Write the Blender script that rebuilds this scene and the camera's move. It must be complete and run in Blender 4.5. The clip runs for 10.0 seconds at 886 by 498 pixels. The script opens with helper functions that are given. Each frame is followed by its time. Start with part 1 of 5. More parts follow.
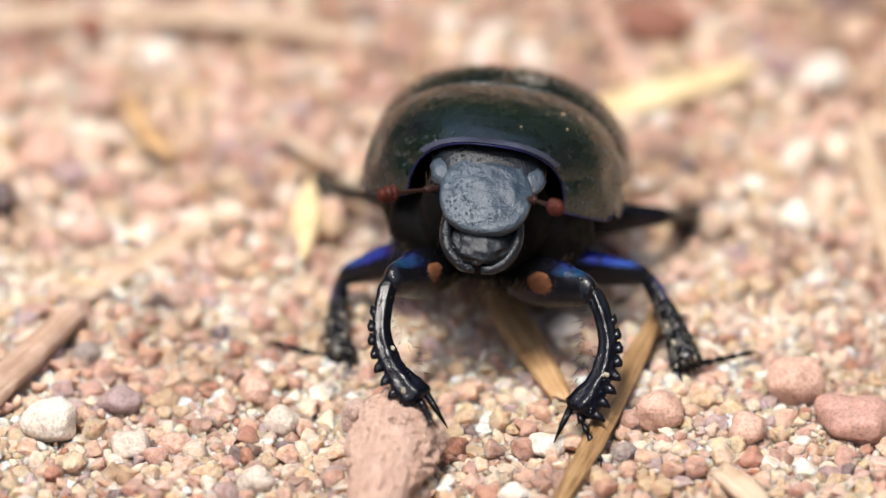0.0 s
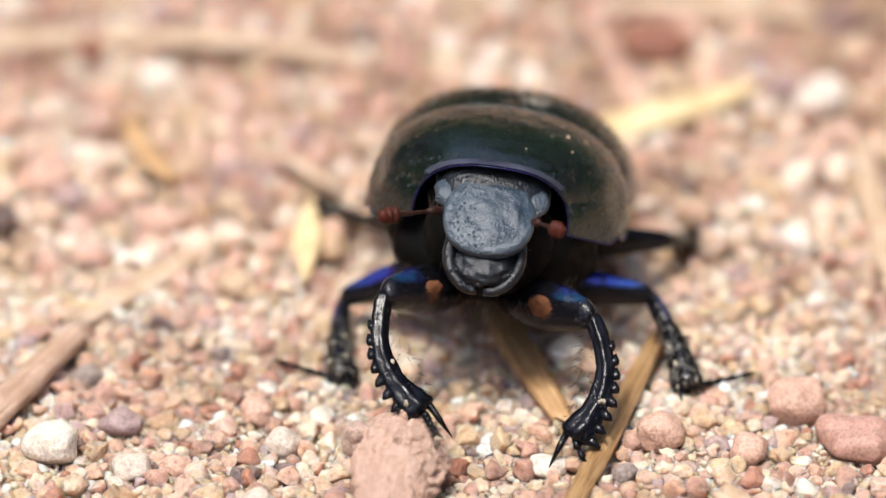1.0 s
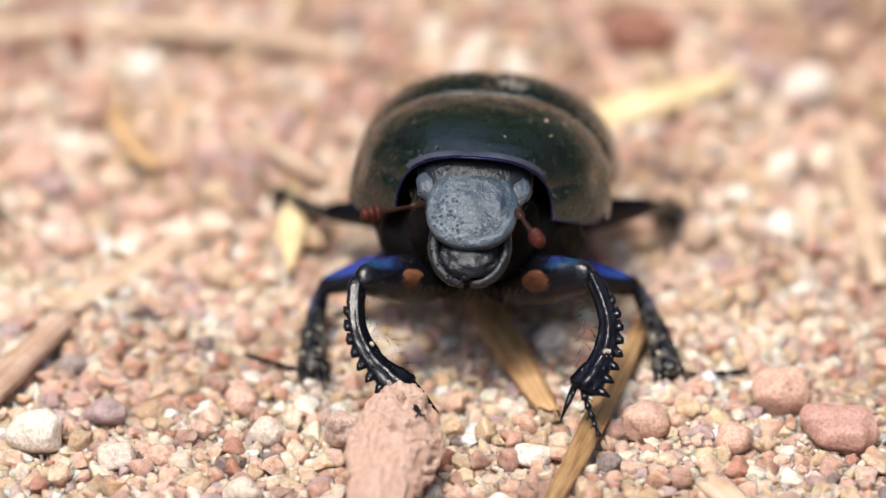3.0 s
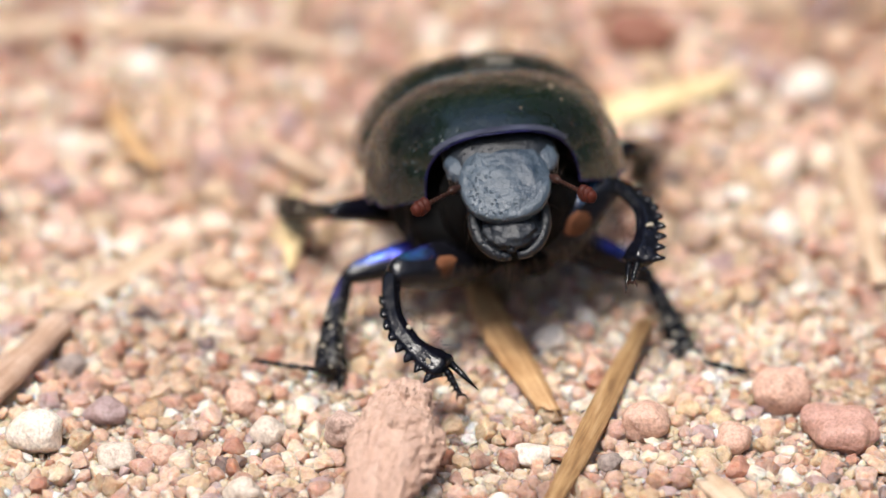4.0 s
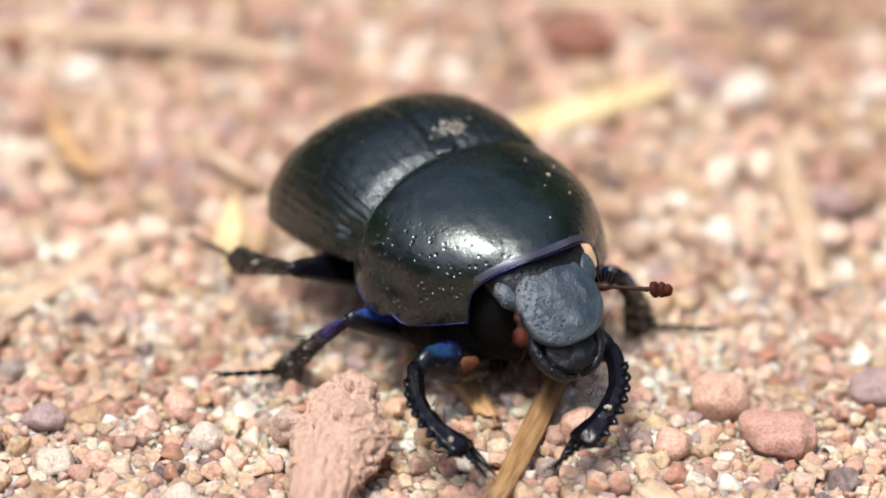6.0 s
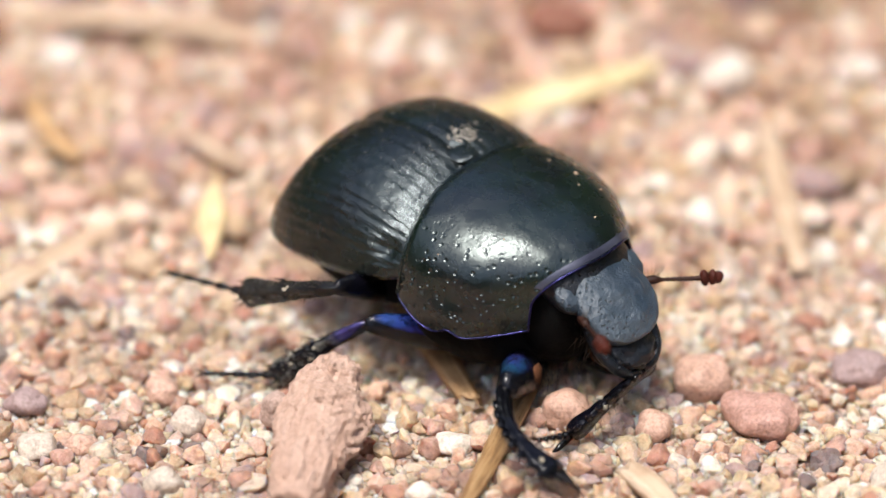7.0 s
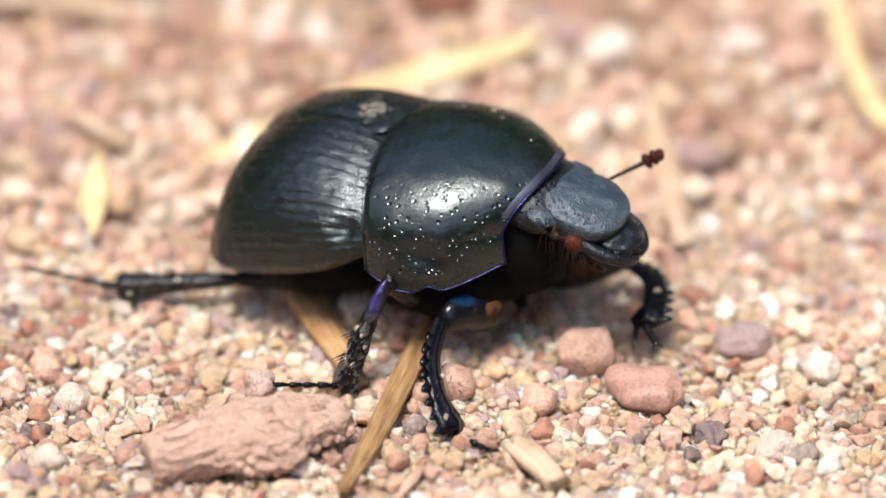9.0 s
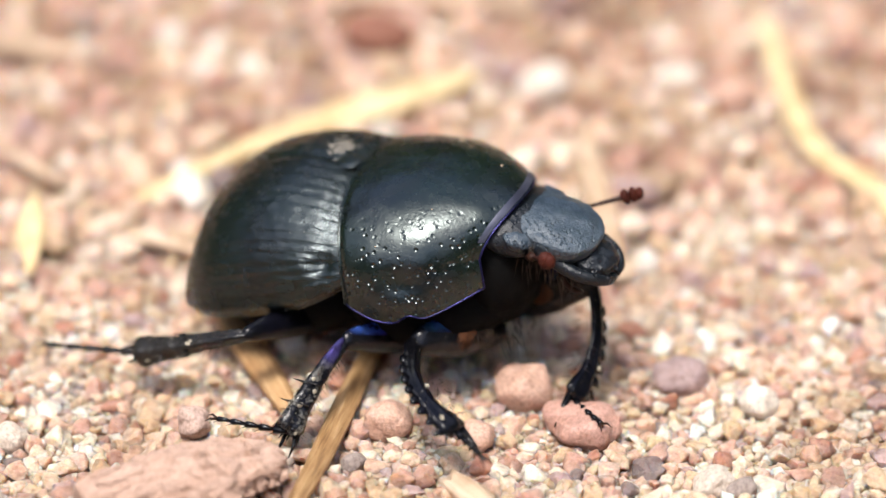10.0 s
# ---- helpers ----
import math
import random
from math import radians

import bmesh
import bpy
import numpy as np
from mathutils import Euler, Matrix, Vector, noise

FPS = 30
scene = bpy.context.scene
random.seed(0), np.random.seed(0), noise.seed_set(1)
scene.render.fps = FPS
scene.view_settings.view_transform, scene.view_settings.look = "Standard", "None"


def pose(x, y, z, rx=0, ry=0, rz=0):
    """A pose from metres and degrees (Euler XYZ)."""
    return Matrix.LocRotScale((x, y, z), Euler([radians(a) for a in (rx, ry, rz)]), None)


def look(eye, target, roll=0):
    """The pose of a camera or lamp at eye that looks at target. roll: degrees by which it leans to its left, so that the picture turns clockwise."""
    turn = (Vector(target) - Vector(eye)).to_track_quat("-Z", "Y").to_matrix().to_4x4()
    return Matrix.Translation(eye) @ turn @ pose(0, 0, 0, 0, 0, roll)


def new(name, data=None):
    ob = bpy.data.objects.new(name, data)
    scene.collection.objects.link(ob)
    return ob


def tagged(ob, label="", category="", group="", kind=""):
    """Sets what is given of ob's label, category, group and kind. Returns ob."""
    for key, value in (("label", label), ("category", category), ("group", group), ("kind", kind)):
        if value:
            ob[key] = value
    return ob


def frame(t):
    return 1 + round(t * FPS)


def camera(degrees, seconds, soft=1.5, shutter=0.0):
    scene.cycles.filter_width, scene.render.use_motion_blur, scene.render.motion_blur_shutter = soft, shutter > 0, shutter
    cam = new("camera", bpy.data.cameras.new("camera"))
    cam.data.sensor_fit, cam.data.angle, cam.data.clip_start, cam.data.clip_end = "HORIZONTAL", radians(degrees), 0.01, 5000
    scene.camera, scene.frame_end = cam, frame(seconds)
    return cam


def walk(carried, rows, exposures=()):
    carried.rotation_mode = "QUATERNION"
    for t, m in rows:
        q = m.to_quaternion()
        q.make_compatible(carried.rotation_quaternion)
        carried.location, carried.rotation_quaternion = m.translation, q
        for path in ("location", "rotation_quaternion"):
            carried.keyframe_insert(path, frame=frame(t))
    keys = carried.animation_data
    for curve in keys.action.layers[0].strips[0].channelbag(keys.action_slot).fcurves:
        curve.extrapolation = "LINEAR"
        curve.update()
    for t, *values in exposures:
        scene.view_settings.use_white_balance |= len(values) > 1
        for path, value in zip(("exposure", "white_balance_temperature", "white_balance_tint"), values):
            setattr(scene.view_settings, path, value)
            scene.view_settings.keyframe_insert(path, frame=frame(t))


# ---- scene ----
cam = camera(10.0, 10.0, 1.5)
EYE = (0.0, -0.1767, 0.105)
PATH = [
    (0, look(EYE, (0.00000, -0.00002, 0.00301), -0.00)),
    (0.5, look(EYE, (0.00034, 0.00028, 0.00353), -0.15)),
    (1, look(EYE, (-0.00002, 0.00040, 0.00376), -0.16)),
    (1.5, look(EYE, (-0.00023, 0.00067, 0.00423), -0.21)),
    (2, look(EYE, (-0.00014, 0.00047, 0.00387), -0.06)),
    (2.5, look(EYE, (0.00059, 0.00020, 0.00340), -0.06)),
    (4, look(EYE, (0.00058, 0.00019, 0.00338), -0.03)),
    (4.5, look(EYE, (0.00118, 0.00055, 0.00402), 0.01)),
    (5, look(EYE, (0.00199, 0.00083, 0.00452), 0.21)),
    (5.5, look(EYE, (0.00280, 0.00060, 0.00415), 0.39)),
    (7, look(EYE, (0.00380, -0.00007, 0.00300), 0.28)),
    (7.5, look(EYE, (0.00573, -0.00001, 0.00319), 0.44)),
    (8, look(EYE, (0.00720, -0.00040, 0.00262), 0.58)),
    (8.5, look(EYE, (0.00766, -0.00074, 0.00207), 0.59)),
    (9, look(EYE, (0.00847, -0.00072, 0.00216), 0.71)),
    (9.5, look(EYE, (0.00984, -0.00031, 0.00300), 0.85)),
    (10, look(EYE, (0.01104, -0.00011, 0.00347), 0.81)),
]
walk(cam, PATH, ((0, 0.56), (7.5, 0.56), (9, 0.62), (10, 0.68)))
cam.data.dof.use_dof = True
cam.data.dof.focus_distance = 0.1968
cam.data.dof.aperture_fstop = 25.0

# ---------- daylight ----------
SUN_FROM = Vector((-0.18, -0.30, 0.94)).normalized()
world = bpy.data.worlds.new("sky")
scene.world = world
world.use_nodes = True
wn = world.node_tree.nodes
sky = wn.new("ShaderNodeTexSky")
sky.sky_type = "NISHITA"
sky.sun_disc = False
sky.dust_density = 3.5
sky.ozone_density = 2.0
sky.sun_elevation = math.asin(SUN_FROM.z)
sky.sun_rotation = math.atan2(SUN_FROM.x, SUN_FROM.y)
wn["Background"].inputs["Strength"].default_value = 0.15
world.node_tree.links.new(sky.outputs["Color"], wn["Background"].inputs["Color"])
sun_data = bpy.data.lights.new("sun", "SUN")
sun_data.energy = 3.0
sun_data.angle = radians(18.0)
sun_data.color = (1.0, 0.96, 0.90)
sun = new("sun", sun_data)
sun.matrix_world = look(SUN_FROM * 3.0, (0, 0, 0))

# ---------- working helpers ----------
MM = 0.001


def part(name, bm, mat, parent=None, label="", smooth=True):
    """Links a bmesh drawn in millimetres as one mesh object."""
    bmesh.ops.recalc_face_normals(bm, faces=bm.faces)
    bmesh.ops.scale(bm, vec=(MM, MM, MM), verts=bm.verts)
    me = bpy.data.meshes.new(name)
    bm.to_mesh(me)
    bm.free()
    if smooth:
        me.shade_smooth()
    for m in (mat if isinstance(mat, (list, tuple)) else [mat]):
        me.materials.append(m)
    ob = new(name, me)
    if parent is not None:
        ob.parent = parent
    if label:
        tagged(ob, label)
    return ob


def twin(name, ob, parent, m):
    """A second object on the same mesh, under parent, at the pose m."""
    o = new(name, ob.data)
    o.parent = parent
    o.matrix_basis = m
    return o


def at_mm(x, y, z, rx=0, ry=0, rz=0):
    return pose(x * MM, y * MM, z * MM, rx, ry, rz)


def tube(bm, pts, radii, n=10, side=(0, 1, 0), cap=True):
    """A tube along pts; radii are pairs: half width along side, half height across it."""
    pts = [Vector(p) for p in pts]
    rings = []
    for i, p in enumerate(pts):
        d = (pts[min(i + 1, len(pts) - 1)] - pts[max(i - 1, 0)]).normalized()
        s = Vector(side)
        s = (s - d * s.dot(d)).normalized()
        u = d.cross(s)
        a, b = radii[i] if isinstance(radii[i], tuple) else (radii[i], radii[i])
        rings.append([bm.verts.new(p + s * (a * math.cos(2 * math.pi * k / n)) + u * (b * math.sin(2 * math.pi * k / n))) for k in range(n)])
    for r0, r1 in zip(rings, rings[1:]):
        for k in range(n):
            bm.faces.new((r0[k], r0[(k + 1) % n], r1[(k + 1) % n], r1[k]))
    if cap:
        bm.faces.new(rings[0])
        bm.faces.new(rings[-1])
    return rings


def spike(bm, a, b, r, n=5):
    """A cone from a to its tip b."""
    a, b = Vector(a), Vector(b)
    d = (b - a).normalized()
    s = d.orthogonal().normalized()
    u = d.cross(s)
    ring = [bm.verts.new(a + (s * math.cos(2 * math.pi * k / n) + u * math.sin(2 * math.pi * k / n)) * r) for k in range(n)]
    tip = bm.verts.new(b)
    for k in range(n):
        bm.faces.new((ring[k], ring[(k + 1) % n], tip))


def blob(bm, c, r, sub=3, rough=0.0, freq=1.0, rot=None, off=0.0):
    """A sphere pressed to the half sizes r at c, with an uneven surface."""
    made = bmesh.ops.create_icosphere(bm, subdivisions=sub, radius=1.0)["verts"]
    for v in made:
        n = v.co.copy()
        k = 1.0 + (rough * noise.noise(n * freq + Vector((off, off * 1.7, off * 0.3))) if rough else 0.0)
        p = Vector((n.x * r[0] * k, n.y * r[1] * k, n.z * r[2] * k))
        if rot is not None:
            p = rot @ p
        v.co = p + Vector(c)
    return made


def lerp(x, xs, ys):
    return float(np.interp(x, xs, ys))


def soft(x, xs, ys):
    """A smooth curve through the points (Catmull-Rom)."""
    i = max(0, min(len(xs) - 2, int(np.searchsorted(xs, x)) - 1))
    h = xs[i + 1] - xs[i]
    u = min(1.0, max(0.0, (x - xs[i]) / h))
    m0 = (ys[i + 1] - ys[max(i - 1, 0)]) / (xs[i + 1] - xs[max(i - 1, 0)]) * h
    j = min(i + 2, len(xs) - 1)
    m1 = (ys[j] - ys[i]) / (xs[j] - xs[i]) * h
    return (2 * u ** 3 - 3 * u ** 2 + 1) * ys[i] + (u ** 3 - 2 * u ** 2 + u) * m0 + (3 * u ** 2 - 2 * u ** 3) * ys[i + 1] + (u ** 3 - u ** 2) * m1


# ---------- materials ----------
def material(name, rough=0.5, metal=0.0, base=(0.5, 0.5, 0.5)):
    m = bpy.data.materials.new(name)
    m.use_nodes = True
    t = m.node_tree
    p = t.nodes["Principled BSDF"]
    p.inputs["Base Color"].default_value = (*base, 1)
    p.inputs["Roughness"].default_value = rough
    p.inputs["Metallic"].default_value = metal
    return m, t, p


def texco(t):
    return t.nodes.new("ShaderNodeTexCoord").outputs["Object"]


def noise_node(t, scale, detail=3.0, co=None, rough=0.55):
    n = t.nodes.new("ShaderNodeTexNoise")
    n.inputs["Scale"].default_value = scale
    n.inputs["Detail"].default_value = detail
    n.inputs["Roughness"].default_value = rough
    if co is not None:
        t.links.new(co, n.inputs["Vector"])
    return n.outputs["Fac"]


def voronoi(t, scale, co=None, feature="F1"):
    n = t.nodes.new("ShaderNodeTexVoronoi")
    n.feature = feature
    n.inputs["Scale"].default_value = scale
    if co is not None:
        t.links.new(co, n.inputs["Vector"])
    return n.outputs["Distance"]


def ramp(t, fac, stops, mode="LINEAR"):
    n = t.nodes.new("ShaderNodeValToRGB")
    n.color_ramp.interpolation = mode
    e = n.color_ramp.elements
    while len(e) < len(stops):
        e.new(0.5)
    for k, (q, c) in zip(e, stops):
        k.position = q
        k.color = (*c, 1) if len(c) == 3 else c
    t.links.new(fac, n.inputs["Fac"])
    return n.outputs["Color"]


def mix(t, fac, a, b, mode="MIX"):
    n = t.nodes.new("ShaderNodeMix")
    n.data_type = "RGBA"
    n.blend_type = mode
    for s, v in ((0, fac), (6, a), (7, b)):
        if isinstance(v, (int, float)):
            n.inputs[s].default_value = v
        elif isinstance(v, tuple):
            n.inputs[s].default_value = (*v, 1)
        else:
            t.links.new(v, n.inputs[s])
    return n.outputs[2]


def bump(t, p, height, dist, strength=1.0, prev=None):
    n = t.nodes.new("ShaderNodeBump")
    n.inputs["Distance"].default_value = dist
    n.inputs["Strength"].default_value = strength
    t.links.new(height, n.inputs["Height"])
    if prev is not None:
        t.links.new(prev, n.inputs["Normal"])
    t.links.new(n.outputs["Normal"], p.inputs["Normal"])
    return n.outputs["Normal"]


def mapped(t, co, scale):
    n = t.nodes.new("ShaderNodeMapping")
    n.inputs["Scale"].default_value = scale
    t.links.new(co, n.inputs["Vector"])
    return n.outputs["Vector"]


PALETTE = [(0.0, (0.567, 0.381, 0.287)), (0.13, (0.627, 0.476, 0.355)), (0.27, (0.468, 0.296, 0.237)), (0.37, (0.657, 0.536, 0.425)), (0.49, (0.517, 0.386, 0.257)),
           (0.58, (0.388, 0.255, 0.202)), (0.63, (0.587, 0.406, 0.326)), (0.74, (0.687, 0.591, 0.494)), (0.80, (0.388, 0.285, 0.272)), (0.85, (0.478, 0.360, 0.247)),
           (0.92, (0.766, 0.701, 0.622)), (0.96, (0.388, 0.205, 0.148)), (0.985, (0.199, 0.155, 0.148))]


def grain_material(name, single):
    """Sand: one stone colour for each grain, with veins, stains and fine pits."""
    m, t, p = material(name, 0.55)
    co = texco(t)
    if single:
        co = mapped(t, co, (0.5, 0.5, 0.5))
    pick = t.nodes.new("ShaderNodeObjectInfo").outputs["Random"] if single else t.nodes.new("ShaderNodeNewGeometry").outputs["Random Per Island"]
    col = ramp(t, pick, PALETTE, "CONSTANT")
    col = mix(t, 0.9, col, ramp(t, noise_node(t, 2600, 5, co, 0.7), [(0.30, (0.62, 0.52, 0.47)), (0.48, (1.0, 0.98, 0.97)), (0.68, (1.35, 1.33, 1.32))]), "MULTIPLY")
    col = mix(t, ramp(t, noise_node(t, 900, 4, co), [(0.58, (0, 0, 0)), (0.74, (0.4, 0.4, 0.4))]), col, (0.56, 0.36, 0.20))
    col = mix(t, 0.35, col, ramp(t, noise_node(t, 13000, 3, co), [(0.35, (0.75, 0.70, 0.68)), (0.55, (1.05, 1.05, 1.05)), (0.75, (1.25, 1.25, 1.24))]), "MULTIPLY")
    if not single:
        col = mix(t, 0.8, col, ramp(t, noise_node(t, 130, 4, co), [(0.32, (0.58, 0.50, 0.45)), (0.52, (1.0, 1.0, 1.0)), (0.7, (1.18, 1.18, 1.17))]), "MULTIPLY")
    t.links.new(col, p.inputs["Base Color"])
    r = ramp(t, noise_node(t, 3600, 3, co), [(0.3, (0.26, 0.26, 0.26)), (0.65, (0.7, 0.7, 0.7))])
    t.links.new(r, p.inputs["Roughness"])
    p.inputs["Subsurface Weight"].default_value = 0.72
    p.inputs["Subsurface Radius"].default_value = (1.0, 0.58, 0.32)
    p.inputs["Subsurface Scale"].default_value = 0.0008
    n = bump(t, p, noise_node(t, 4200, 5, co, 0.7), 0.0002, 0.8)
    bump(t, p, voronoi(t, 6500, co), 0.00005, 0.6, n)
    return m


M_GRAIN = grain_material("sand_grains", False)
M_GRAIN_ONE = grain_material("sand_grain", True)


def stone_material(name, base, dark, rough=0.6, clear=0.0):
    m, t, p = material(name, rough)
    co = texco(t)
    col = mix(t, noise_node(t, 900, 4, co), dark, base)
    col = mix(t, 0.6, col, ramp(t, noise_node(t, 7000, 4, co), [(0.34, (0.5, 0.45, 0.42)), (0.55, (1, 1, 1)), (0.75, (1.2, 1.17, 1.12))]), "MULTIPLY")
    t.links.new(col, p.inputs["Base Color"])
    p.inputs["Subsurface Weight"].default_value = clear
    p.inputs["Subsurface Radius"].default_value = (1.0, 0.8, 0.6)
    p.inputs["Subsurface Scale"].default_value = 0.0004
    n = bump(t, p, noise_node(t, 2200, 5, co, 0.6), 0.0002, 0.6)
    bump(t, p, noise_node(t, 9000, 4, co, 0.7), 0.00006, 0.6, n)
    return m


M_PINK = stone_material("pink_stone", (0.65, 0.425, 0.325), (0.52, 0.32, 0.24), 0.5, 0.3)
M_RED = stone_material("red_stone", (0.54, 0.325, 0.26), (0.43, 0.24, 0.19), 0.45, 0.3)
M_QUARTZ = stone_material("white_quartz", (0.84, 0.77, 0.68), (0.66, 0.57, 0.47), 0.3, 0.5)
M_PURPLE = stone_material("purple_grey_stone", (0.41, 0.295, 0.28), (0.30, 0.21, 0.20), 0.55, 0.15)
M_GREY = stone_material("grey_brown_stone", (0.37, 0.30, 0.265), (0.24, 0.19, 0.165), 0.8)
M_CRUMB = stone_material("dull_brown_crumb", (0.57, 0.41, 0.34), (0.42, 0.29, 0.235), 0.9)
M_OCHRE = stone_material("ochre_stone", (0.58, 0.43, 0.29), (0.46, 0.32, 0.21), 0.55, 0.15)
M_CHALK = stone_material("chalky_stone", (0.66, 0.57, 0.48), (0.50, 0.41, 0.33), 0.6, 0.2)
M_RUST = stone_material("rust_stone", (0.28, 0.115, 0.07), (0.20, 0.075, 0.045))


def clay_material():
    m, t, p = material("dry_clay_bark", 0.9)
    co = texco(t)
    streak = noise_node(t, 1.0, 5, mapped(t, co, (350, 4200, 4200)), 0.6)
    col = ramp(t, streak, [(0.25, (0.54, 0.335, 0.245)), (0.42, (0.72, 0.475, 0.36)), (0.75, (0.79, 0.565, 0.445))])
    col = mix(t, 0.5, col, ramp(t, noise_node(t, 5000, 4, co), [(0.3, (0.6, 0.52, 0.48)), (0.6, (1, 1, 1))]), "MULTIPLY")
    t.links.new(col, p.inputs["Base Color"])
    n = bump(t, p, streak, 0.0003, 0.8)
    bump(t, p, noise_node(t, 3600, 6, co, 0.72), 0.00028, 0.9, n)
    return m


M_CLAY = clay_material()


def straw_material(name, a, b, c):
    m, t, p = material(name, 0.6)
    co = texco(t)
    fibre = noise_node(t, 1.0, 5, mapped(t, co, (260, 5200, 5200)), 0.62)
    col = ramp(t, fibre, [(0.3, a), (0.5, b), (0.72, c)])
    col = mix(t, 0.6, col, ramp(t, noise_node(t, 700, 3, co), [(0.35, (0.62, 0.52, 0.42)), (0.6, (1, 1, 1))]), "MULTIPLY")
    t.links.new(col, p.inputs["Base Color"])
    bump(t, p, fibre, 0.00016, 0.8)
    return m


M_STRAW = straw_material("pale_straw", (0.42, 0.29, 0.18), (0.57, 0.42, 0.29), (0.66, 0.52, 0.39))
M_BLOND = straw_material("yellow_straw", (0.54, 0.39, 0.19), (0.74, 0.58, 0.32), (0.82, 0.70, 0.46))
M_WOOD = straw_material("brown_wood_fibre", (0.12, 0.055, 0.02), (0.34, 0.20, 0.085), (0.50, 0.33, 0.175))
M_BARK = straw_material("pinkish_bark", (0.34, 0.22, 0.15), (0.55, 0.38, 0.28), (0.66, 0.48, 0.37))
M_AMBER = straw_material("amber_wood_fibre", (0.28, 0.15, 0.065), (0.50, 0.30, 0.14), (0.62, 0.42, 0.23))


def soil_material():
    m, t, p = material("soil", 0.9)
    co = texco(t)
    col = ramp(t, noise_node(t, 260, 6, co), [(0.3, (0.30, 0.19, 0.13)), (0.5, (0.44, 0.29, 0.20)), (0.7, (0.54, 0.38, 0.27))])
    col = mix(t, 0.8, col, ramp(t, noise_node(t, 4000, 4, co), [(0.3, (0.5, 0.45, 0.4)), (0.6, (1.05, 1.0, 0.95))]), "MULTIPLY")
    t.links.new(col, p.inputs["Base Color"])
    bump(t, p, noise_node(t, 2600, 5, co, 0.65), 0.0004, 0.8)
    return m


M_SOIL = soil_material()


def chitin(name, base, rough, pits=0.0, pit_scale=2200, wrinkle=0.0, sheen=None, metal=0.0, grime=0.04, sides=False, gloss=0.4, lines=0.0, tint=(1, 1, 1), ior=1.5):
    """Beetle shell: near black with a metallic cast, dust, pits and wrinkles."""
    m, t, p = material(name, rough, metal, base)
    co = texco(t)
    col = mix(t, ramp(t, noise_node(t, 420, 4, co), [(0.42, (0, 0, 0)), (0.62, (1, 1, 1))]), base, sheen or tuple(c * 0.6 for c in base))
    dust = ramp(t, noise_node(t, 5200, 4, co, 0.7), [(0.66, (0, 0, 0)), (0.80, (1, 1, 1))])
    col = mix(t, mix(t, grime, (0, 0, 0), dust), col, (0.32, 0.27, 0.21))
    t.links.new(col, p.inputs["Base Color"])
    rr = ramp(t, noise_node(t, 1600, 4, co), [(0.3, (rough * 0.8,) * 3), (0.7, (min(1, rough * 1.35),) * 3)])
    t.links.new(rr, p.inputs["Roughness"])
    p.inputs["Specular IOR Level"].default_value = gloss
    p.inputs["IOR"].default_value = ior
    p.inputs["Specular Tint"].default_value = (*tint, 1)
    n = bump(t, p, noise_node(t, 6000, 4, co), 0.00002, 0.35)
    if lines:
        n = bump(t, p, noise_node(t, 1.0, 4, mapped(t, co, (700, 6500, 4500)), 0.65), 0.00005 * lines, 0.8, n)
    if wrinkle:
        n = bump(t, p, noise_node(t, 1800, 5, co, 0.7), 0.0001 * wrinkle, 0.8, n)
    if pits:
        d = voronoi(t, pit_scale, co)
        hole = ramp(t, d, [(0.08, (0, 0, 0)), (0.34, (1, 1, 1))])
        where = ramp(t, noise_node(t, 260, 3, co), [(0.46, (0, 0, 0)), (0.58, (1, 1, 1))])
        if sides:
            sep = t.nodes.new("ShaderNodeSeparateXYZ")
            t.links.new(co, sep.inputs[0])
            far_out = t.nodes.new("ShaderNodeMapRange")
            far_out.inputs["From Min"].default_value = 0.0075
            far_out.inputs["From Max"].default_value = 0.0058
            t.links.new(sep.outputs["Z"], far_out.inputs["Value"])
            where = mix(t, 0.10, far_out.outputs["Result"], where)
        hole = mix(t, where, (1, 1, 1), hole)
        bump(t, p, hole, 0.00007 * pits, 0.9, n)
    return m


M_SHELL = chitin("black_green_shell", (0.003, 0.006, 0.0045), 0.23, 0.0, 2200, 0.28, (0.003, 0.004, 0.004), grime=0.02, gloss=0.75, lines=1.5, tint=(0.84, 0.96, 1.0), ior=1.55)
M_PRON = chitin("black_green_pitted_shell", (0.003, 0.007, 0.005), 0.25, 0.9, 3300, 0.28, (0.003, 0.004, 0.005), sides=True, grime=0.02, gloss=0.75, tint=(0.86, 0.98, 0.97), ior=1.56)
M_RIM = chitin("violet_rim", (0.030, 0.028, 0.115), 0.28, metal=0.8, sheen=(0.008, 0.009, 0.03))
M_COLLAR = chitin("lilac_grey_collar", (0.075, 0.08, 0.115), 0.36, metal=0.45, sheen=(0.035, 0.036, 0.055))
M_HEAD = chitin("blue_grey_rough_shell", (0.020, 0.034, 0.052), 0.36, 0.9, 5200, 1.7, (0.052, 0.072, 0.092), grime=0.07, gloss=0.6)
M_JAW = chitin("dark_blue_grey_jaw", (0.006, 0.008, 0.011), 0.30, 0.8, 4600, 1.4, (0.010, 0.013, 0.018), grime=0.05)
M_BLACK = chitin("black_underside", (0.004, 0.004, 0.004), 0.6, wrinkle=1.0, sheen=(0.005, 0.004, 0.004), grime=0.004, gloss=0.06)
M_LEG = chitin("black_leg", (0.003, 0.003, 0.004), 0.16, 0.5, 5000, 0.5, (0.003, 0.003, 0.006), grime=0.008, gloss=0.28)
M_DIRTY = chitin("leg_with_dust", (0.005, 0.005, 0.006), 0.22, 0.6, 5000, 1.0, (0.02, 0.018, 0.016), grime=0.4)


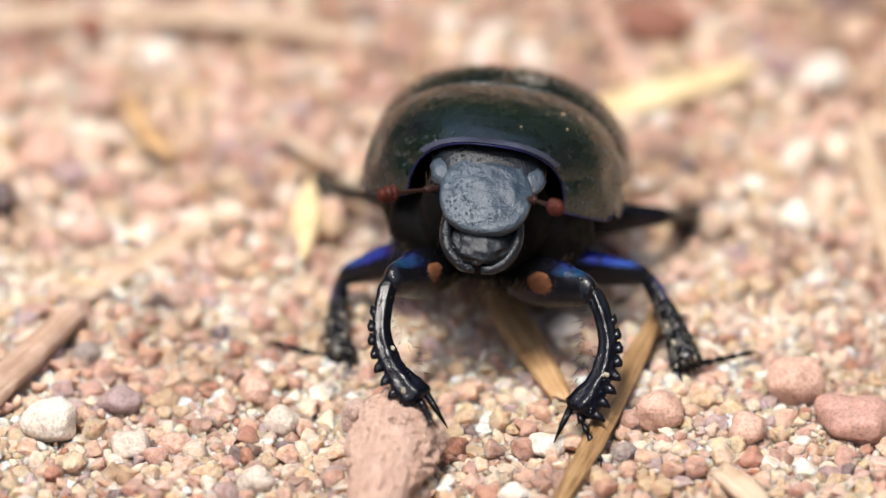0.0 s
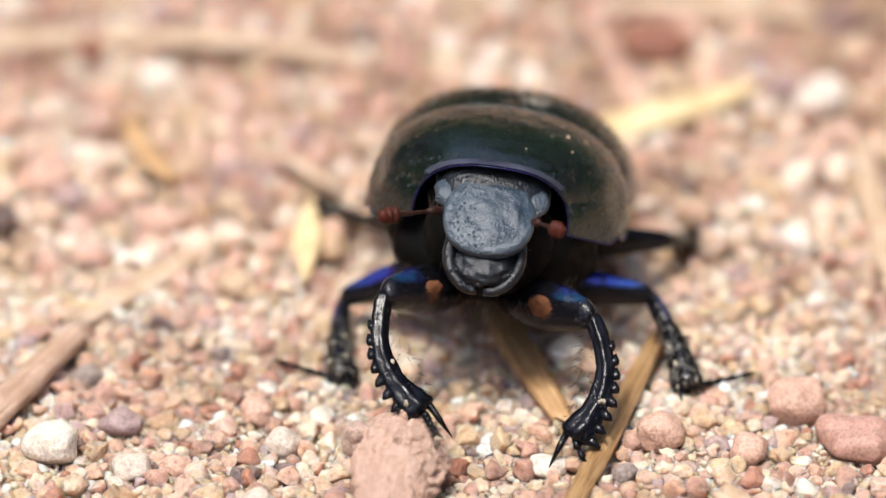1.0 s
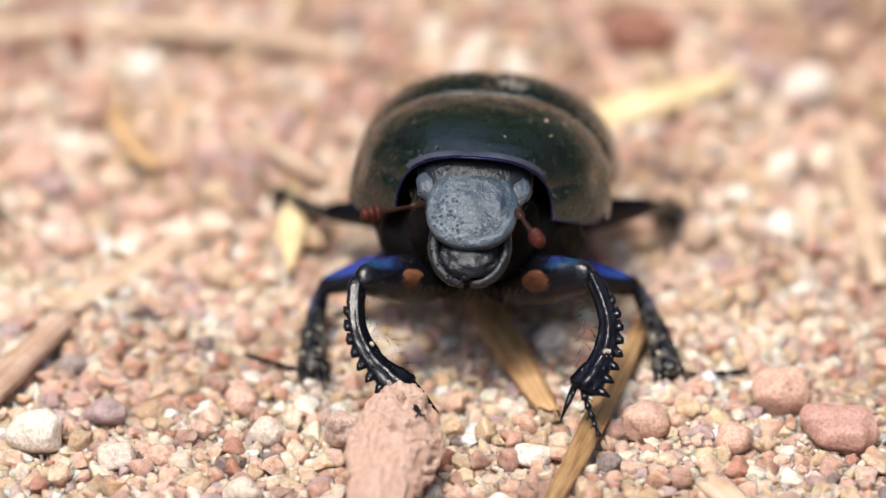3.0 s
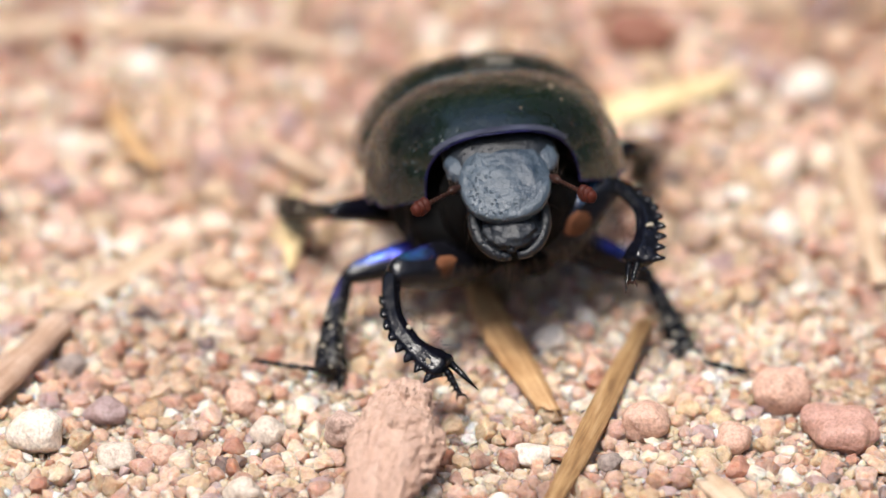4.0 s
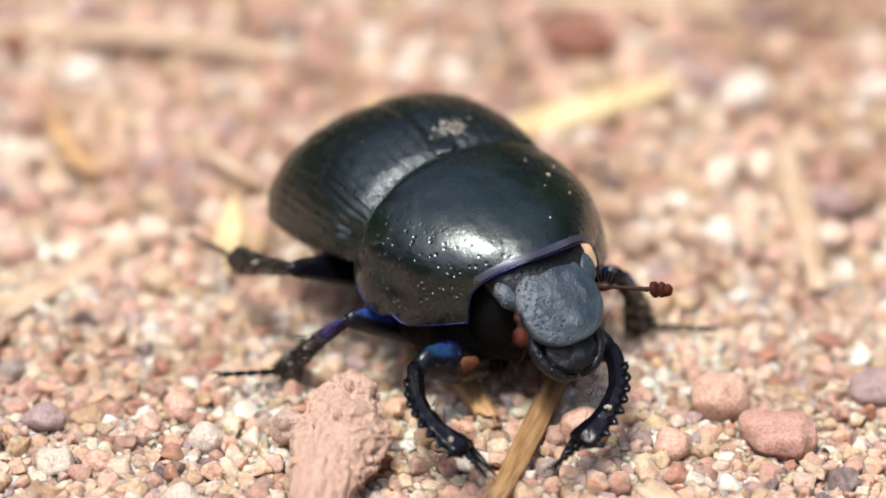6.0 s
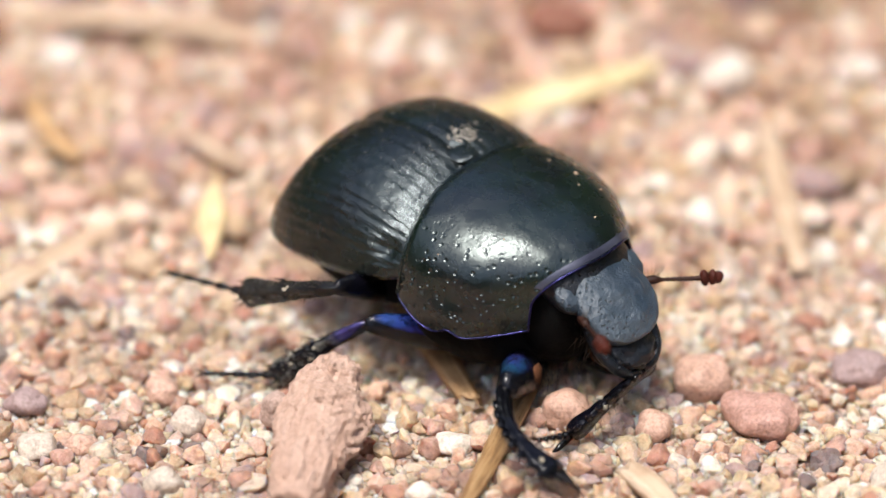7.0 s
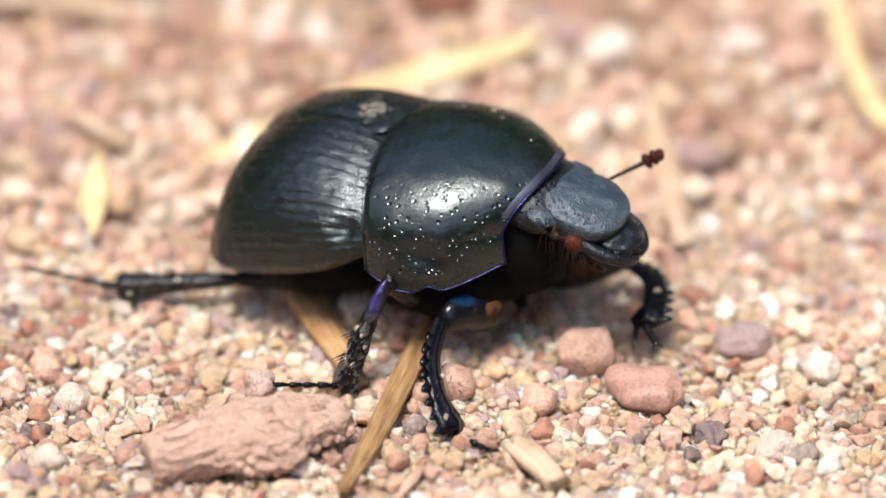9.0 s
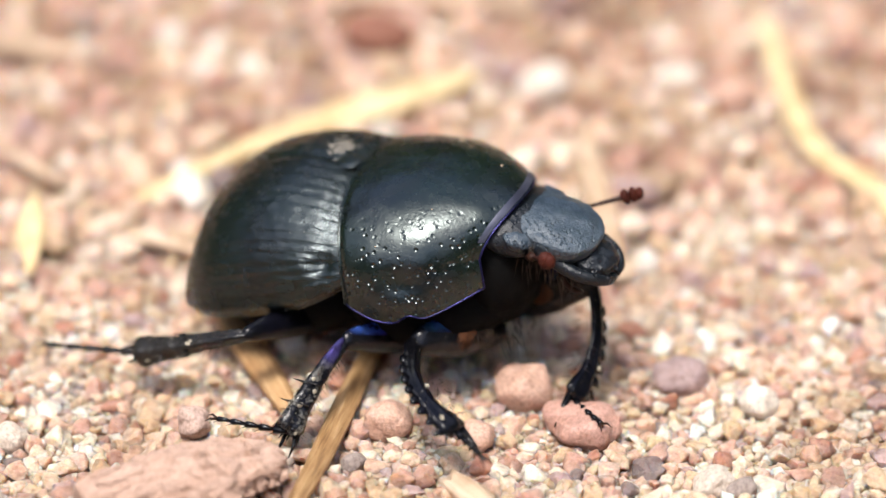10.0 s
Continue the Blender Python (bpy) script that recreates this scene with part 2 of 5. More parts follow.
def sheen_leg(name, x0, x1, x2, z0, z1, full=1.0, dusty=0.0, hues=((0.13, 0.05, 0.58), (0.06, 0.07, 0.60), (0.05, 0.13, 0.55))):
    """Black shell that turns metallic blue and violet on its upper edge, between x0 and x2 millimetres along the piece."""
    m, t, p = material(name, 0.20)
    p.inputs["Specular IOR Level"].default_value = 0.38
    co = texco(t)
    sep = t.nodes.new("ShaderNodeSeparateXYZ")
    t.links.new(co, sep.inputs[0])

    def span(out, lo, hi):
        n = t.nodes.new("ShaderNodeMapRange")
        n.interpolation_type = "SMOOTHSTEP"
        n.inputs["From Min"].default_value = lo * MM
        n.inputs["From Max"].default_value = hi * MM
        t.links.new(out, n.inputs["Value"])
        return n.outputs["Result"]

    def times(a, b):
        n = t.nodes.new("ShaderNodeMath")
        n.operation = "MULTIPLY"
        t.links.new(a, n.inputs[0])
        t.links.new(b, n.inputs[1])
        return n.outputs[0]

    mask = times(times(span(sep.outputs["X"], x0, x1), span(sep.outputs["X"], x2, x1)), span(sep.outputs["Z"], z0, z1))
    mask = times(mask, ramp(t, noise_node(t, 2200, 4, co), [(0.34, (0.2 * full,) * 3), (0.54, (full,) * 3)]))
    hue = ramp(t, noise_node(t, 420, 2, co), [(0.40, hues[0]), (0.52, hues[1]), (0.66, hues[2])])
    col = mix(t, mask, (0.004, 0.004, 0.006), hue)
    if dusty:
        crust = times(span(sep.outputs["X"], 0.6, 2.6), ramp(t, noise_node(t, 2400, 5, co, 0.7), [(0.50, (0, 0, 0)), (0.64, (dusty,) * 3)]))
        col = mix(t, crust, col, (0.50, 0.47, 0.40))
    t.links.new(col, p.inputs["Base Color"])
    t.links.new(mask, p.inputs["Metallic"])
    n = bump(t, p, noise_node(t, 5200, 4, co), 0.00006, 0.6)
    bump(t, p, ramp(t, voronoi(t, 5200, co), [(0.08, (0, 0, 0)), (0.26, (1, 1, 1))]), 0.00005, 0.8, n)
    return m


M_FEMUR = sheen_leg("black_and_blue_upper_leg", 1.2, 3.0, 4.7, 0.30, 0.58, 1.0, 0.0, ((0.20, 0.08, 0.78), (0.09, 0.10, 0.80), (0.07, 0.18, 0.74)))
M_THIGH = sheen_leg("black_and_teal_front_leg", 2.2, 3.2, 4.05, 0.46, 0.72, 0.42, 0.0, ((0.16, 0.06, 0.52), (0.07, 0.07, 0.52), (0.04, 0.20, 0.44)))
M_SHIN = sheen_leg("black_and_blue_shin", -0.6, 0.5, 1.7, 0.14, 0.42, 0.8, 0.28, ((0.12, 0.09, 0.36), (0.10, 0.12, 0.34), (0.16, 0.22, 0.34)))
M_ANT = chitin("red_brown_antenna", (0.025, 0.010, 0.007), 0.4, wrinkle=0.4, sheen=(0.035, 0.014, 0.009), grime=0.0, gloss=0.2)
M_CLUB = chitin("velvet_red_brown", (0.035, 0.010, 0.007), 0.5, wrinkle=0.6, sheen=(0.06, 0.014, 0.009), grime=0.0, gloss=0.12)
M_EYE = chitin("grey_eye", (0.025, 0.028, 0.034), 0.28, sheen=(0.05, 0.056, 0.066), gloss=0.6)
M_HAIR = chitin("dark_brown_hair", (0.045, 0.028, 0.018), 0.5)
M_PATCH = chitin("orange_brown_hair", (0.19, 0.078, 0.038), 0.8, wrinkle=1.5, sheen=(0.15, 0.06, 0.03), gloss=0.1)
M_DUST = stone_material("pale_dust", (0.42, 0.38, 0.32), (0.24, 0.21, 0.17), 0.95)
M_MUD = stone_material("dried_mud", (0.48, 0.43, 0.33), (0.28, 0.24, 0.17), 0.9)


def leaf_material():
    m, t, p = material("green_leaves", 0.5)
    pick = t.nodes.new("ShaderNodeNewGeometry").outputs["Random Per Island"]
    col = ramp(t, pick, [(0.0, (0.09, 0.13, 0.03)), (0.5, (0.14, 0.19, 0.04)), (1.0, (0.22, 0.26, 0.08))])
    t.links.new(mix(t, 0.5, col, ramp(t, noise_node(t, 9, 4, texco(t)), [(0.3, (0.6, 0.6, 0.6)), (0.7, (1.1, 1.1, 1.1))]), "MULTIPLY"), p.inputs["Base Color"])
    return m


M_LEAF = leaf_material()


# ---------- ground ----------
def ground_height(x, y):
    """Height of the soil in millimetres."""
    return 0.55 * noise.noise(Vector((x * 0.06, y * 0.06, 3.1))) + 0.35 * noise.noise(Vector((x * 0.22, y * 0.22, 7.7))) - 0.35


def make_ground():
    inner = np.linspace(-70, 70, 141)
    outer = np.geomspace(74, 40000, 30)
    xs = np.concatenate([-outer[::-1], inner, outer])
    bm = bmesh.new()
    rows = []
    for y in xs:
        row = []
        for x in xs:
            far = max(abs(x), abs(y))
            z = ground_height(x, y) if far < 71 else -0.35 + 0.02 * far * noise.noise(Vector((x / far * 3, y / far * 3, math.log(far))))
            row.append(bm.verts.new((x, y, z)))
        rows.append(row)
    for r0, r1 in zip(rows, rows[1:]):
        for k in range(len(xs) - 1):
            bm.faces.new((r0[k], r0[k + 1], r1[k + 1], r1[k]))
    return tagged(part("ground", bm, M_SOIL), "sandy red-brown soil under loose grit", "ground", kind="structure")


ground = make_ground()


def make_trees():
    """Leaves of the trees round the clearing, outside the view: they show only as a green reflection in the shell. The clearing is open towards the sun."""
    rng = np.random.default_rng(5)
    n = 32000
    g = rng.uniform(0, 2 * math.pi, n)
    r = rng.uniform(6.0, 9.5, n)
    top = 6.2 + 1.4 * np.sin(g * 2 + 0.6) + 1.2 * np.sin(g * 5 + 2) + 0.7 * np.sin(g * 11) + 0.4 * np.sin(g * 23)
    sunward = np.cos(g - math.atan2(SUN_FROM.y, SUN_FROM.x))
    top *= 1 - 0.62 * np.clip((sunward - 0.3) / 0.5, 0, 1)
    c = np.stack([r * np.cos(g), r * np.sin(g), rng.uniform(0, 1, n) ** 0.8 * np.maximum(top, 1.2)], 1)
    a, b = rng.normal(size=(n, 3)), rng.normal(size=(n, 3))
    a *= 0.22 / np.linalg.norm(a, axis=1)[:, None]
    b -= a * ((a * b).sum(1) / (a * a).sum(1))[:, None]
    b *= 0.14 / np.linalg.norm(b, axis=1)[:, None]
    vs = np.stack([c - a, c + b, c + a, c - b], 1).reshape(-1, 3)
    fs = np.arange(4 * n).reshape(n, 4)
    me = bpy.data.meshes.new("trees")
    me.from_pydata(vs.tolist(), [], fs.tolist())
    me.materials.append(M_LEAF)
    return tagged(new("trees", me), "green leafy trees round the edge of the clearing", "trees", kind="stuff")


make_trees()


def grain_shapes(count, sub):
    """Angular and water-worn sand grains of unit radius."""
    shapes = []
    for i in range(count):
        bm = bmesh.new()
        blob(bm, (0, 0, 0), (1.0, random.uniform(0.7, 0.98), random.uniform(0.55, 0.85)), sub, random.uniform(0.35, 0.8), random.uniform(1.0, 2.0), None, 11.3 * i)
        for _ in range(random.randint(4, 9)):
            n = Vector([random.gauss(0, 1) for _ in range(3)]).normalized()
            d = random.uniform(0.38, 0.75)
            for v in bm.verts:
                over = v.co.dot(n) - d
                if over > 0:
                    v.co -= n * over * 0.92
        bm.verts.ensure_lookup_table()
        vs = np.array([v.co[:] for v in bm.verts])
        fs = np.array([[v.index for v in f.verts] for f in bm.faces])
        bm.free()
        shapes.append((vs, fs))
    return shapes


def random_turns(n):
    q = np.random.normal(size=(n, 4))
    q /= np.linalg.norm(q, axis=1)[:, None]
    w, x, y, z = q.T
    return np.stack([1 - 2 * (y * y + z * z), 2 * (x * y - w * z), 2 * (x * z + w * y), 2 * (x * y + w * z), 1 - 2 * (x * x + z * z),
                     2 * (y * z - w * x), 2 * (x * z - w * y), 2 * (y * z + w * x), 1 - 2 * (x * x + y * y)], 1).reshape(n, 3, 3)


def scatter(x0, x1, y0, y1, tries, median, spread, lo, hi, gap, taken, keep_out=()):
    """Grain places without deep overlap: rows of x, y, radius, largest first."""
    r = np.clip(np.exp(np.random.normal(math.log(median), spread, tries)), lo, hi)
    r = np.sort(r)[::-1]
    xy = np.random.uniform((x0, y0), (x1, y1), (tries, 2))
    out = []
    for (x, y), q in zip(xy, r):
        cx, cy = int(x // 2), int(y // 2)
        ok = True
        for i in (cx - 1, cx, cx + 1):
            for j in (cy - 1, cy, cy + 1):
                for (a, b, s) in taken.get((i, j), ()):
                    if (a - x) ** 2 + (b - y) ** 2 < (gap * (s + q)) ** 2:
                        ok = False
                        break
                if not ok:
                    break
            if not ok:
                break
        if ok and not any((a - x) ** 2 + (b - y) ** 2 < (s + q * 0.5) ** 2 for a, b, s in keep_out):
            taken.setdefault((cx, cy), []).append((x, y, q))
            out.append((x, y, q))
    return out


def joined_grains(name, places, shapes, label, sink=0.25):
    """All grains at these places as one mesh."""
    turns = random_turns(len(places))
    vs, fs, base = [], [], 0
    for k, (x, y, r) in enumerate(places):
        v, f = shapes[k % len(shapes)]
        squash = np.array([1, 1, 0.85])
        p = (v @ turns[k].T) * squash * r * 1.08
        p = p + (x, y, ground_height(x, y) + r * random.uniform(sink, 0.75))
        vs.append(p)
        fs.append(f + base)
        base += len(v)
    vs, fs = np.concatenate(vs) * MM, np.concatenate(fs)
    me = bpy.data.meshes.new(name)
    me.from_pydata(vs.tolist(), [], fs.tolist())
    me.shade_smooth()
    me.materials.append(M_GRAIN)
    return tagged(new(name, me), label, "sand", kind="stuff")


# ---------- stones that stand out ----------
def pebble(x, y, r, flat, mat, label, seed, aspect=1.0, turn=0, name="pebble", sink=0.25, rough=0.3, cuts=3):
    """A worn stone of half length r at (x, y), pressed into the grit."""
    state = random.getstate()
    random.seed(seed)
    bm = bmesh.new()
    blob(bm, (0, 0, 0), (r, r * aspect, r * flat), 4, rough, 1.1, None, seed * 3.7)
    for _ in range(cuts):
        n = Vector([random.gauss(0, 1) for _ in range(3)]).normalized()
        d = random.uniform(0.72, 0.9) * r
        for v in bm.verts:
            over = v.co.dot(n) - d
            if over > 0:
                v.co -= n * over * 0.8
    for v in bm.verts:
        v.co += v.co.normalized() * 0.03 * r * noise.noise(v.co * (6.0 / r) + Vector((seed, 0, 0)))
    random.setstate(state)
    ob = part(name, bm, mat)
    ob.matrix_basis = at_mm(x, y, ground_height(x, y) + r * flat * (1 - sink), 0, 0, turn)
    return tagged(ob, label, "stone", group="loose stones on the sand")


STONES = [
    (8.48, -8.35, 0.93, 0.95, M_PINK, "round pink-brown pebble lying in coarse sand", 1, 0.95, 10),
    (14.0, -6.0, 1.15, 0.9, M_PINK, "blocky salmon-pink pebble on coarse sand", 2, 0.95, 30, "pebble", 0.25, 0.3, 7),
    (16.2, -8.5, 1.6, 0.58, M_RED, "flat red-brown stone half sunk in sand", 3, 0.8, -12, "pebble", 0.38, 0.45, 12),
    (-15.3, -9.0, 1.05, 0.95, M_QUARTZ, "round translucent white quartz pebble in sand", 4, 0.98, 0),
    (-12.2, -9.7, 0.85, 0.6, M_CHALK, "low whitish quartz chip among sand grains", 5, 0.8, 15),
    (4.95, -2.0, 0.72, 0.85, M_QUARTZ, "small creamy quartz pebble under the beetle", 6, 0.9, 0),
    (16.76, 19.4, 1.25, 0.85, M_QUARTZ, "round bright white pebble on the far sand", 7, 0.95, 0),
    (-15.65, 24.6, 0.8, 0.9, M_RUST, "small rust-red stone beside a straw", 8, 0.9, 0),
    (-14.3, -3.3, 0.6, 0.8, M_GREY, "small dark grey stone beside a twig", 9, 0.9, 0),
    (-9.0, 11.3, 0.75, 0.9, M_OCHRE, "yellowish ochre pebble in the sand", 10, 0.8, 0),
    (12.2, 14.3, 0.6, 0.8, M_GREY, "small dark blue-grey stone on the far sand", 11, 0.8, 0),
    (3.97, -10.1, 0.8, 0.55, M_QUARTZ, "flat greenish-white translucent chip in sand", 12, 0.75, 0),
    (7.0, -10.7, 0.6, 0.7, M_GREY, "dark crumb of soil beside the wood splinter", 13, 0.6, 30),
    (13.5, 2.3, 0.42, 0.8, M_RUST, "small orange-red grain on the sand", 14, 0.9, 0),
    (-12.7, -6.9, 0.85, 0.7, M_PURPLE, "dull purple stone among sand grains", 15, 0.8, 0),
    (9.6, 24.9, 1.7, 0.6, M_RUST, "broad rust-red stone on the far sand", 16, 0.7, -15),
    (3.8, 22.3, 0.75, 0.8, M_QUARTZ, "white grain on the far sand", 17, 0.9, 0),
    (1.6, 22.1, 0.7, 0.8, M_QUARTZ, "white grain on the far sand", 18, 0.9, 0),
    (23.2, -6.7, 0.80, 0.95, M_QUARTZ, "egg-shaped bright white pebble on sand", 19, 0.95, 0),
    (20.3, -4.7, 1.25, 0.6, M_PURPLE, "flat purple-grey stone on the sand", 20, 0.75, -20),
    (24.8, 18.0, 1.05, 0.85, M_PINK, "pink pebble on the far sand", 21, 0.9, 0),
    (22.85, 20.1, 0.75, 0.85, M_QUARTZ, "white pebble on the far sand", 22, 0.9, 0),
    (22.0, -12.8, 0.62, 0.75, M_GREY, "small dark grey stone in pale grit", 23, 0.8, 20),
    (20.9, -12.3, 0.85, 0.7, M_CHALK, "chalky white stone in pale grit", 24, 0.85, 40),
    (-8.5, 3.6, 0.85, 0.8, M_OCHRE, "light brown pebble in the sand", 25, 0.9, 0),
    (-10.4, -9.6, 0.6, 0.75, M_PINK, "pink-brown pebble among sand grains", 26, 0.85, 0),
    (-7.2, -12.5, 0.75, 0.75, M_CHALK, "pale cream pebble among sand grains", 27, 0.8, 0),
    (-6.3, -8.0, 0.75, 0.8, M_CHALK, "creamy pebble in the sand", 28, 0.85, 0),
    (-11.9, 8.9, 1.1, 0.75, M_PINK, "pale pink pebble on the sand", 29, 0.8, 0),
    (0.2, -12.2, 0.42, 0.7, M_QUARTZ, "glassy quartz grain beside the clay lump", 30, 0.7, 60),
    (2.7, -13.4, 0.6, 0.75, M_QUARTZ, "glassy quartz grain in the sand", 31, 0.7, 20),
    (11.9, -9.2, 0.8, 0.8, M_PINK, "rounded pink grain beside larger pebbles", 32, 0.9, 0),
    (-7.4, -6.0, 0.7, 0.8, M_PINK, "small pink grain among the sand", 33, 0.9, 0),
    (-17.0, 12.6, 1.2, 0.7, M_PINK, "pale pink pebble on the far sand", 34, 0.8, 10),
]
for row in STONES:
    pebble(*row)


# ---------- dry plant bits ----------
def spline_pts(pts, n):
    out = []
    m = len(pts)
    for k in range(n):
        u = k / (n - 1) * (m - 1)
        out.append(Vector([soft(u, list(range(m)), [p[c] for p in pts]) for c in range(3)]))
    return out


def splinter(name, label, mat, pts, widths, thick, seed, fibres=5, category="straw"):
    """A flat, split piece of stalk along pts (millimetres): ragged ends, long grooves, loose fibres."""
    state = random.getstate()
    random.seed(seed)
    a = Vector(pts[0])
    length = (Vector(pts[-1]) - a).length
    d = Vector(pts[-1]) - a
    turn = math.atan2(d.y, d.x)
    back = Matrix.Rotation(-turn, 3, "Z")
    loc = [back @ (Vector(p) - a) for p in pts]
    n = max(12, int(length * 3))
    line = spline_pts(loc, n)
    bm = bmesh.new()
    m = 14
    rings = []
    for i, p in enumerate(line):
        u = i / (n - 1)
        w = soft(u, [k / (len(widths) - 1) for k in range(len(widths))], widths)
        dd = (line[min(i + 1, n - 1)] - line[max(i - 1, 0)]).normalized()
        s = Vector((-dd.y, dd.x, 0)).normalized()
        ring = []
        for k in range(m):
            g = 2 * math.pi * k / m
            ridge = 1 + 0.22 * math.sin(g * 5 + seed) + 0.25 * noise.noise(Vector((i * 0.12, k * 1.3, seed)))
            jag = (noise.noise(Vector((k * 2.1, seed, u > 0.5))) * 0.7 if i in (0, n - 1) else 0.0)
            ring.append(bm.verts.new(p + dd * jag + s * (math.cos(g) * w * (1 + 0.12 * noise.noise(Vector((i * 0.3, seed, 0))))) + Vector((0, 0, math.sin(g) * thick * ridge))))
        rings.append(ring)
    for r0, r1 in zip(rings, rings[1:]):
        for k in range(m):
            bm.faces.new((r0[k], r0[(k + 1) % m], r1[(k + 1) % m], r1[k]))
    bm.faces.new(rings[0])
    bm.faces.new(rings[-1])
    top = part(name, bm, mat)
    top.matrix_basis = at_mm(a.x, a.y, a.z, 0, 0, math.degrees(turn))
    for f in range(fibres):
        end = random.random() < 0.5
        i = 1 if end else n - 2
        q = line[i]
        out = (line[0] - line[2] if end else line[-1] - line[-3]).normalized()
        bm = bmesh.new()
        tip = q + out * random.uniform(0.5, 1.6) + Vector((random.gauss(0, 0.25), random.gauss(0, 0.3), random.uniform(0, 0.35)))
        spike(bm, q - out * 0.4 + Vector((0, random.uniform(-0.5, 0.5) * widths[0], thick * 0.3)), tip, 0.07, 5)
        part("fibre", bm, mat, top)
    random.setstate(state)
    return tagged(top, label, category, group="dry plant bits on the sand")


splinter("wood_splinter", "brown fibrous wood splinter lying on the sand", M_WOOD, [(8.7, -1.4, 0.75), (7.1, -6.4, 0.6), (5.7, -11.0, 0.45), (4.1, -15.6, 0.3)], [0.34, 0.50, 0.48, 0.26], 0.32, 1, 6, "wood")
splinter("wood_splinter", "amber-brown split stalk lying under the beetle", M_AMBER, [(1.9, 2.4, 0.5), (3.0, -1.8, 0.45), (4.8, -7.4, 0.3)], [0.55, 0.8, 0.42], 0.3, 2, 6, "wood")
splinter("straw_leaf", "pale yellow spindle-shaped dry leaf on the sand", M_BLOND, [(-5.55, 8.6, 1.4), (-5.65, 6.3, 1.1), (-5.7, 3.4, 0.5)], [0.12, 0.62, 0.12], 0.16, 3, 0, "leaf")
splinter("straw", "broad pale dry straw on the sand", M_STRAW, [(-15.2, 0.6, 0.2), (-12.3, 4.2, 0.12), (-8.7, 8.3, 0.0)], [0.65, 0.75, 0.5], 0.3, 4, 7)
splinter("twig", "brown broken twig with frayed end on the sand", M_BARK, [(-20.5, -12.0, 0.5), (-17.5, -6.6, 0.6), (-14.8, -1.2, 0.8)], [0.8, 0.75, 0.55], 0.5, 5, 8, "twig")
splinter("straw", "narrow pale straw lying on the far sand", M_STRAW, [(17.9, 15.0, 0.6), (18.3, 9.0, 0.6), (18.5, 2.6, 0.4)], [0.35, 0.55, 0.4], 0.25, 6, 3)
splinter("straw", "long yellow-white straw behind the beetle", M_BLOND, [(-1.4, 9.4, 0.5), (4.5, 14.3, 0.8), (9.5, 17.4, 0.8), (13.4, 20.0, 0.6)], [0.3, 0.65, 1.15, 0.5], 0.35, 7, 3)
splinter("straw", "pale straw across the blurred far sand", M_STRAW, [(-22.0, 24.5, 0.5), (-15.3, 25.2, 0.6), (-9.5, 24.6, 0.6), (-3.5, 22.8, 0.4)], [0.8, 0.75, 0.6, 0.3], 0.35, 8, 3)
splinter("straw", "straight pale straw on the far sand", M_STRAW, [(8.5, 28.6, 0.5), (12.5, 28.0, 0.6), (16.6, 27.2, 0.5)], [0.5, 0.6, 0.5], 0.3, 9, 2)
splinter("straw", "curved yellow straw on the far sand", M_BLOND, [(27.0, 25.0, 0.5), (27.2, 18.0, 0.7), (27.9, 12.6, 0.7), (30.4, 8.5, 0.5), (31.0, 3.0, 0.4)], [0.4, 0.55, 0.6, 0.6, 0.35], 0.3, 10, 3)
splinter("straw", "thin ochre straw on the sand", M_AMBER, [(-13.7, 17.3, 0.5), (-12.8, 14.6, 0.5), (-11.5, 12.3, 0.4)], [0.4, 0.5, 0.35], 0.22, 11, 3)
splinter("straw", "short thin straw on the sand", M_STRAW, [(-7.0, 14.4, 0.5), (-5.8, 12.6, 0.7), (-4.4, 11.2, 0.5)], [0.2, 0.35, 0.2], 0.2, 12, 2)
splinter("straw", "short pale straw bent on the sand", M_STRAW, [(-2.3, 7.1, 0.4), (-0.4, 6.0, 0.6), (1.4, 5.1, 0.4)], [0.25, 0.35, 0.2], 0.2, 13, 2)
splinter("straw_fragment", "stubby brown-cream stalk fragment lying in grit", M_STRAW, [(10.7, -12.9, 0.5), (11.5, -14.0, 0.55), (12.3, -15.6, 0.4)], [0.5, 0.62, 0.5], 0.42, 14, 2)
splinter("straw_fragment", "thin dark splinter lying in pale grit", M_BARK, [(7.2, -14.2, 0.4), (6.7, -15.2, 0.5), (6.1, -16.4, 0.4)], [0.1, 0.22, 0.1], 0.15, 15, 0)
splinter("straw_fragment", "fine yellow fibre on a frayed twig", M_BLOND, [(-15.2, 0.4, 1.2), (-14.6, 0.2, 1.4), (-13.8, 0.0, 1.3)], [0.06, 0.1, 0.04], 0.05, 16, 0)


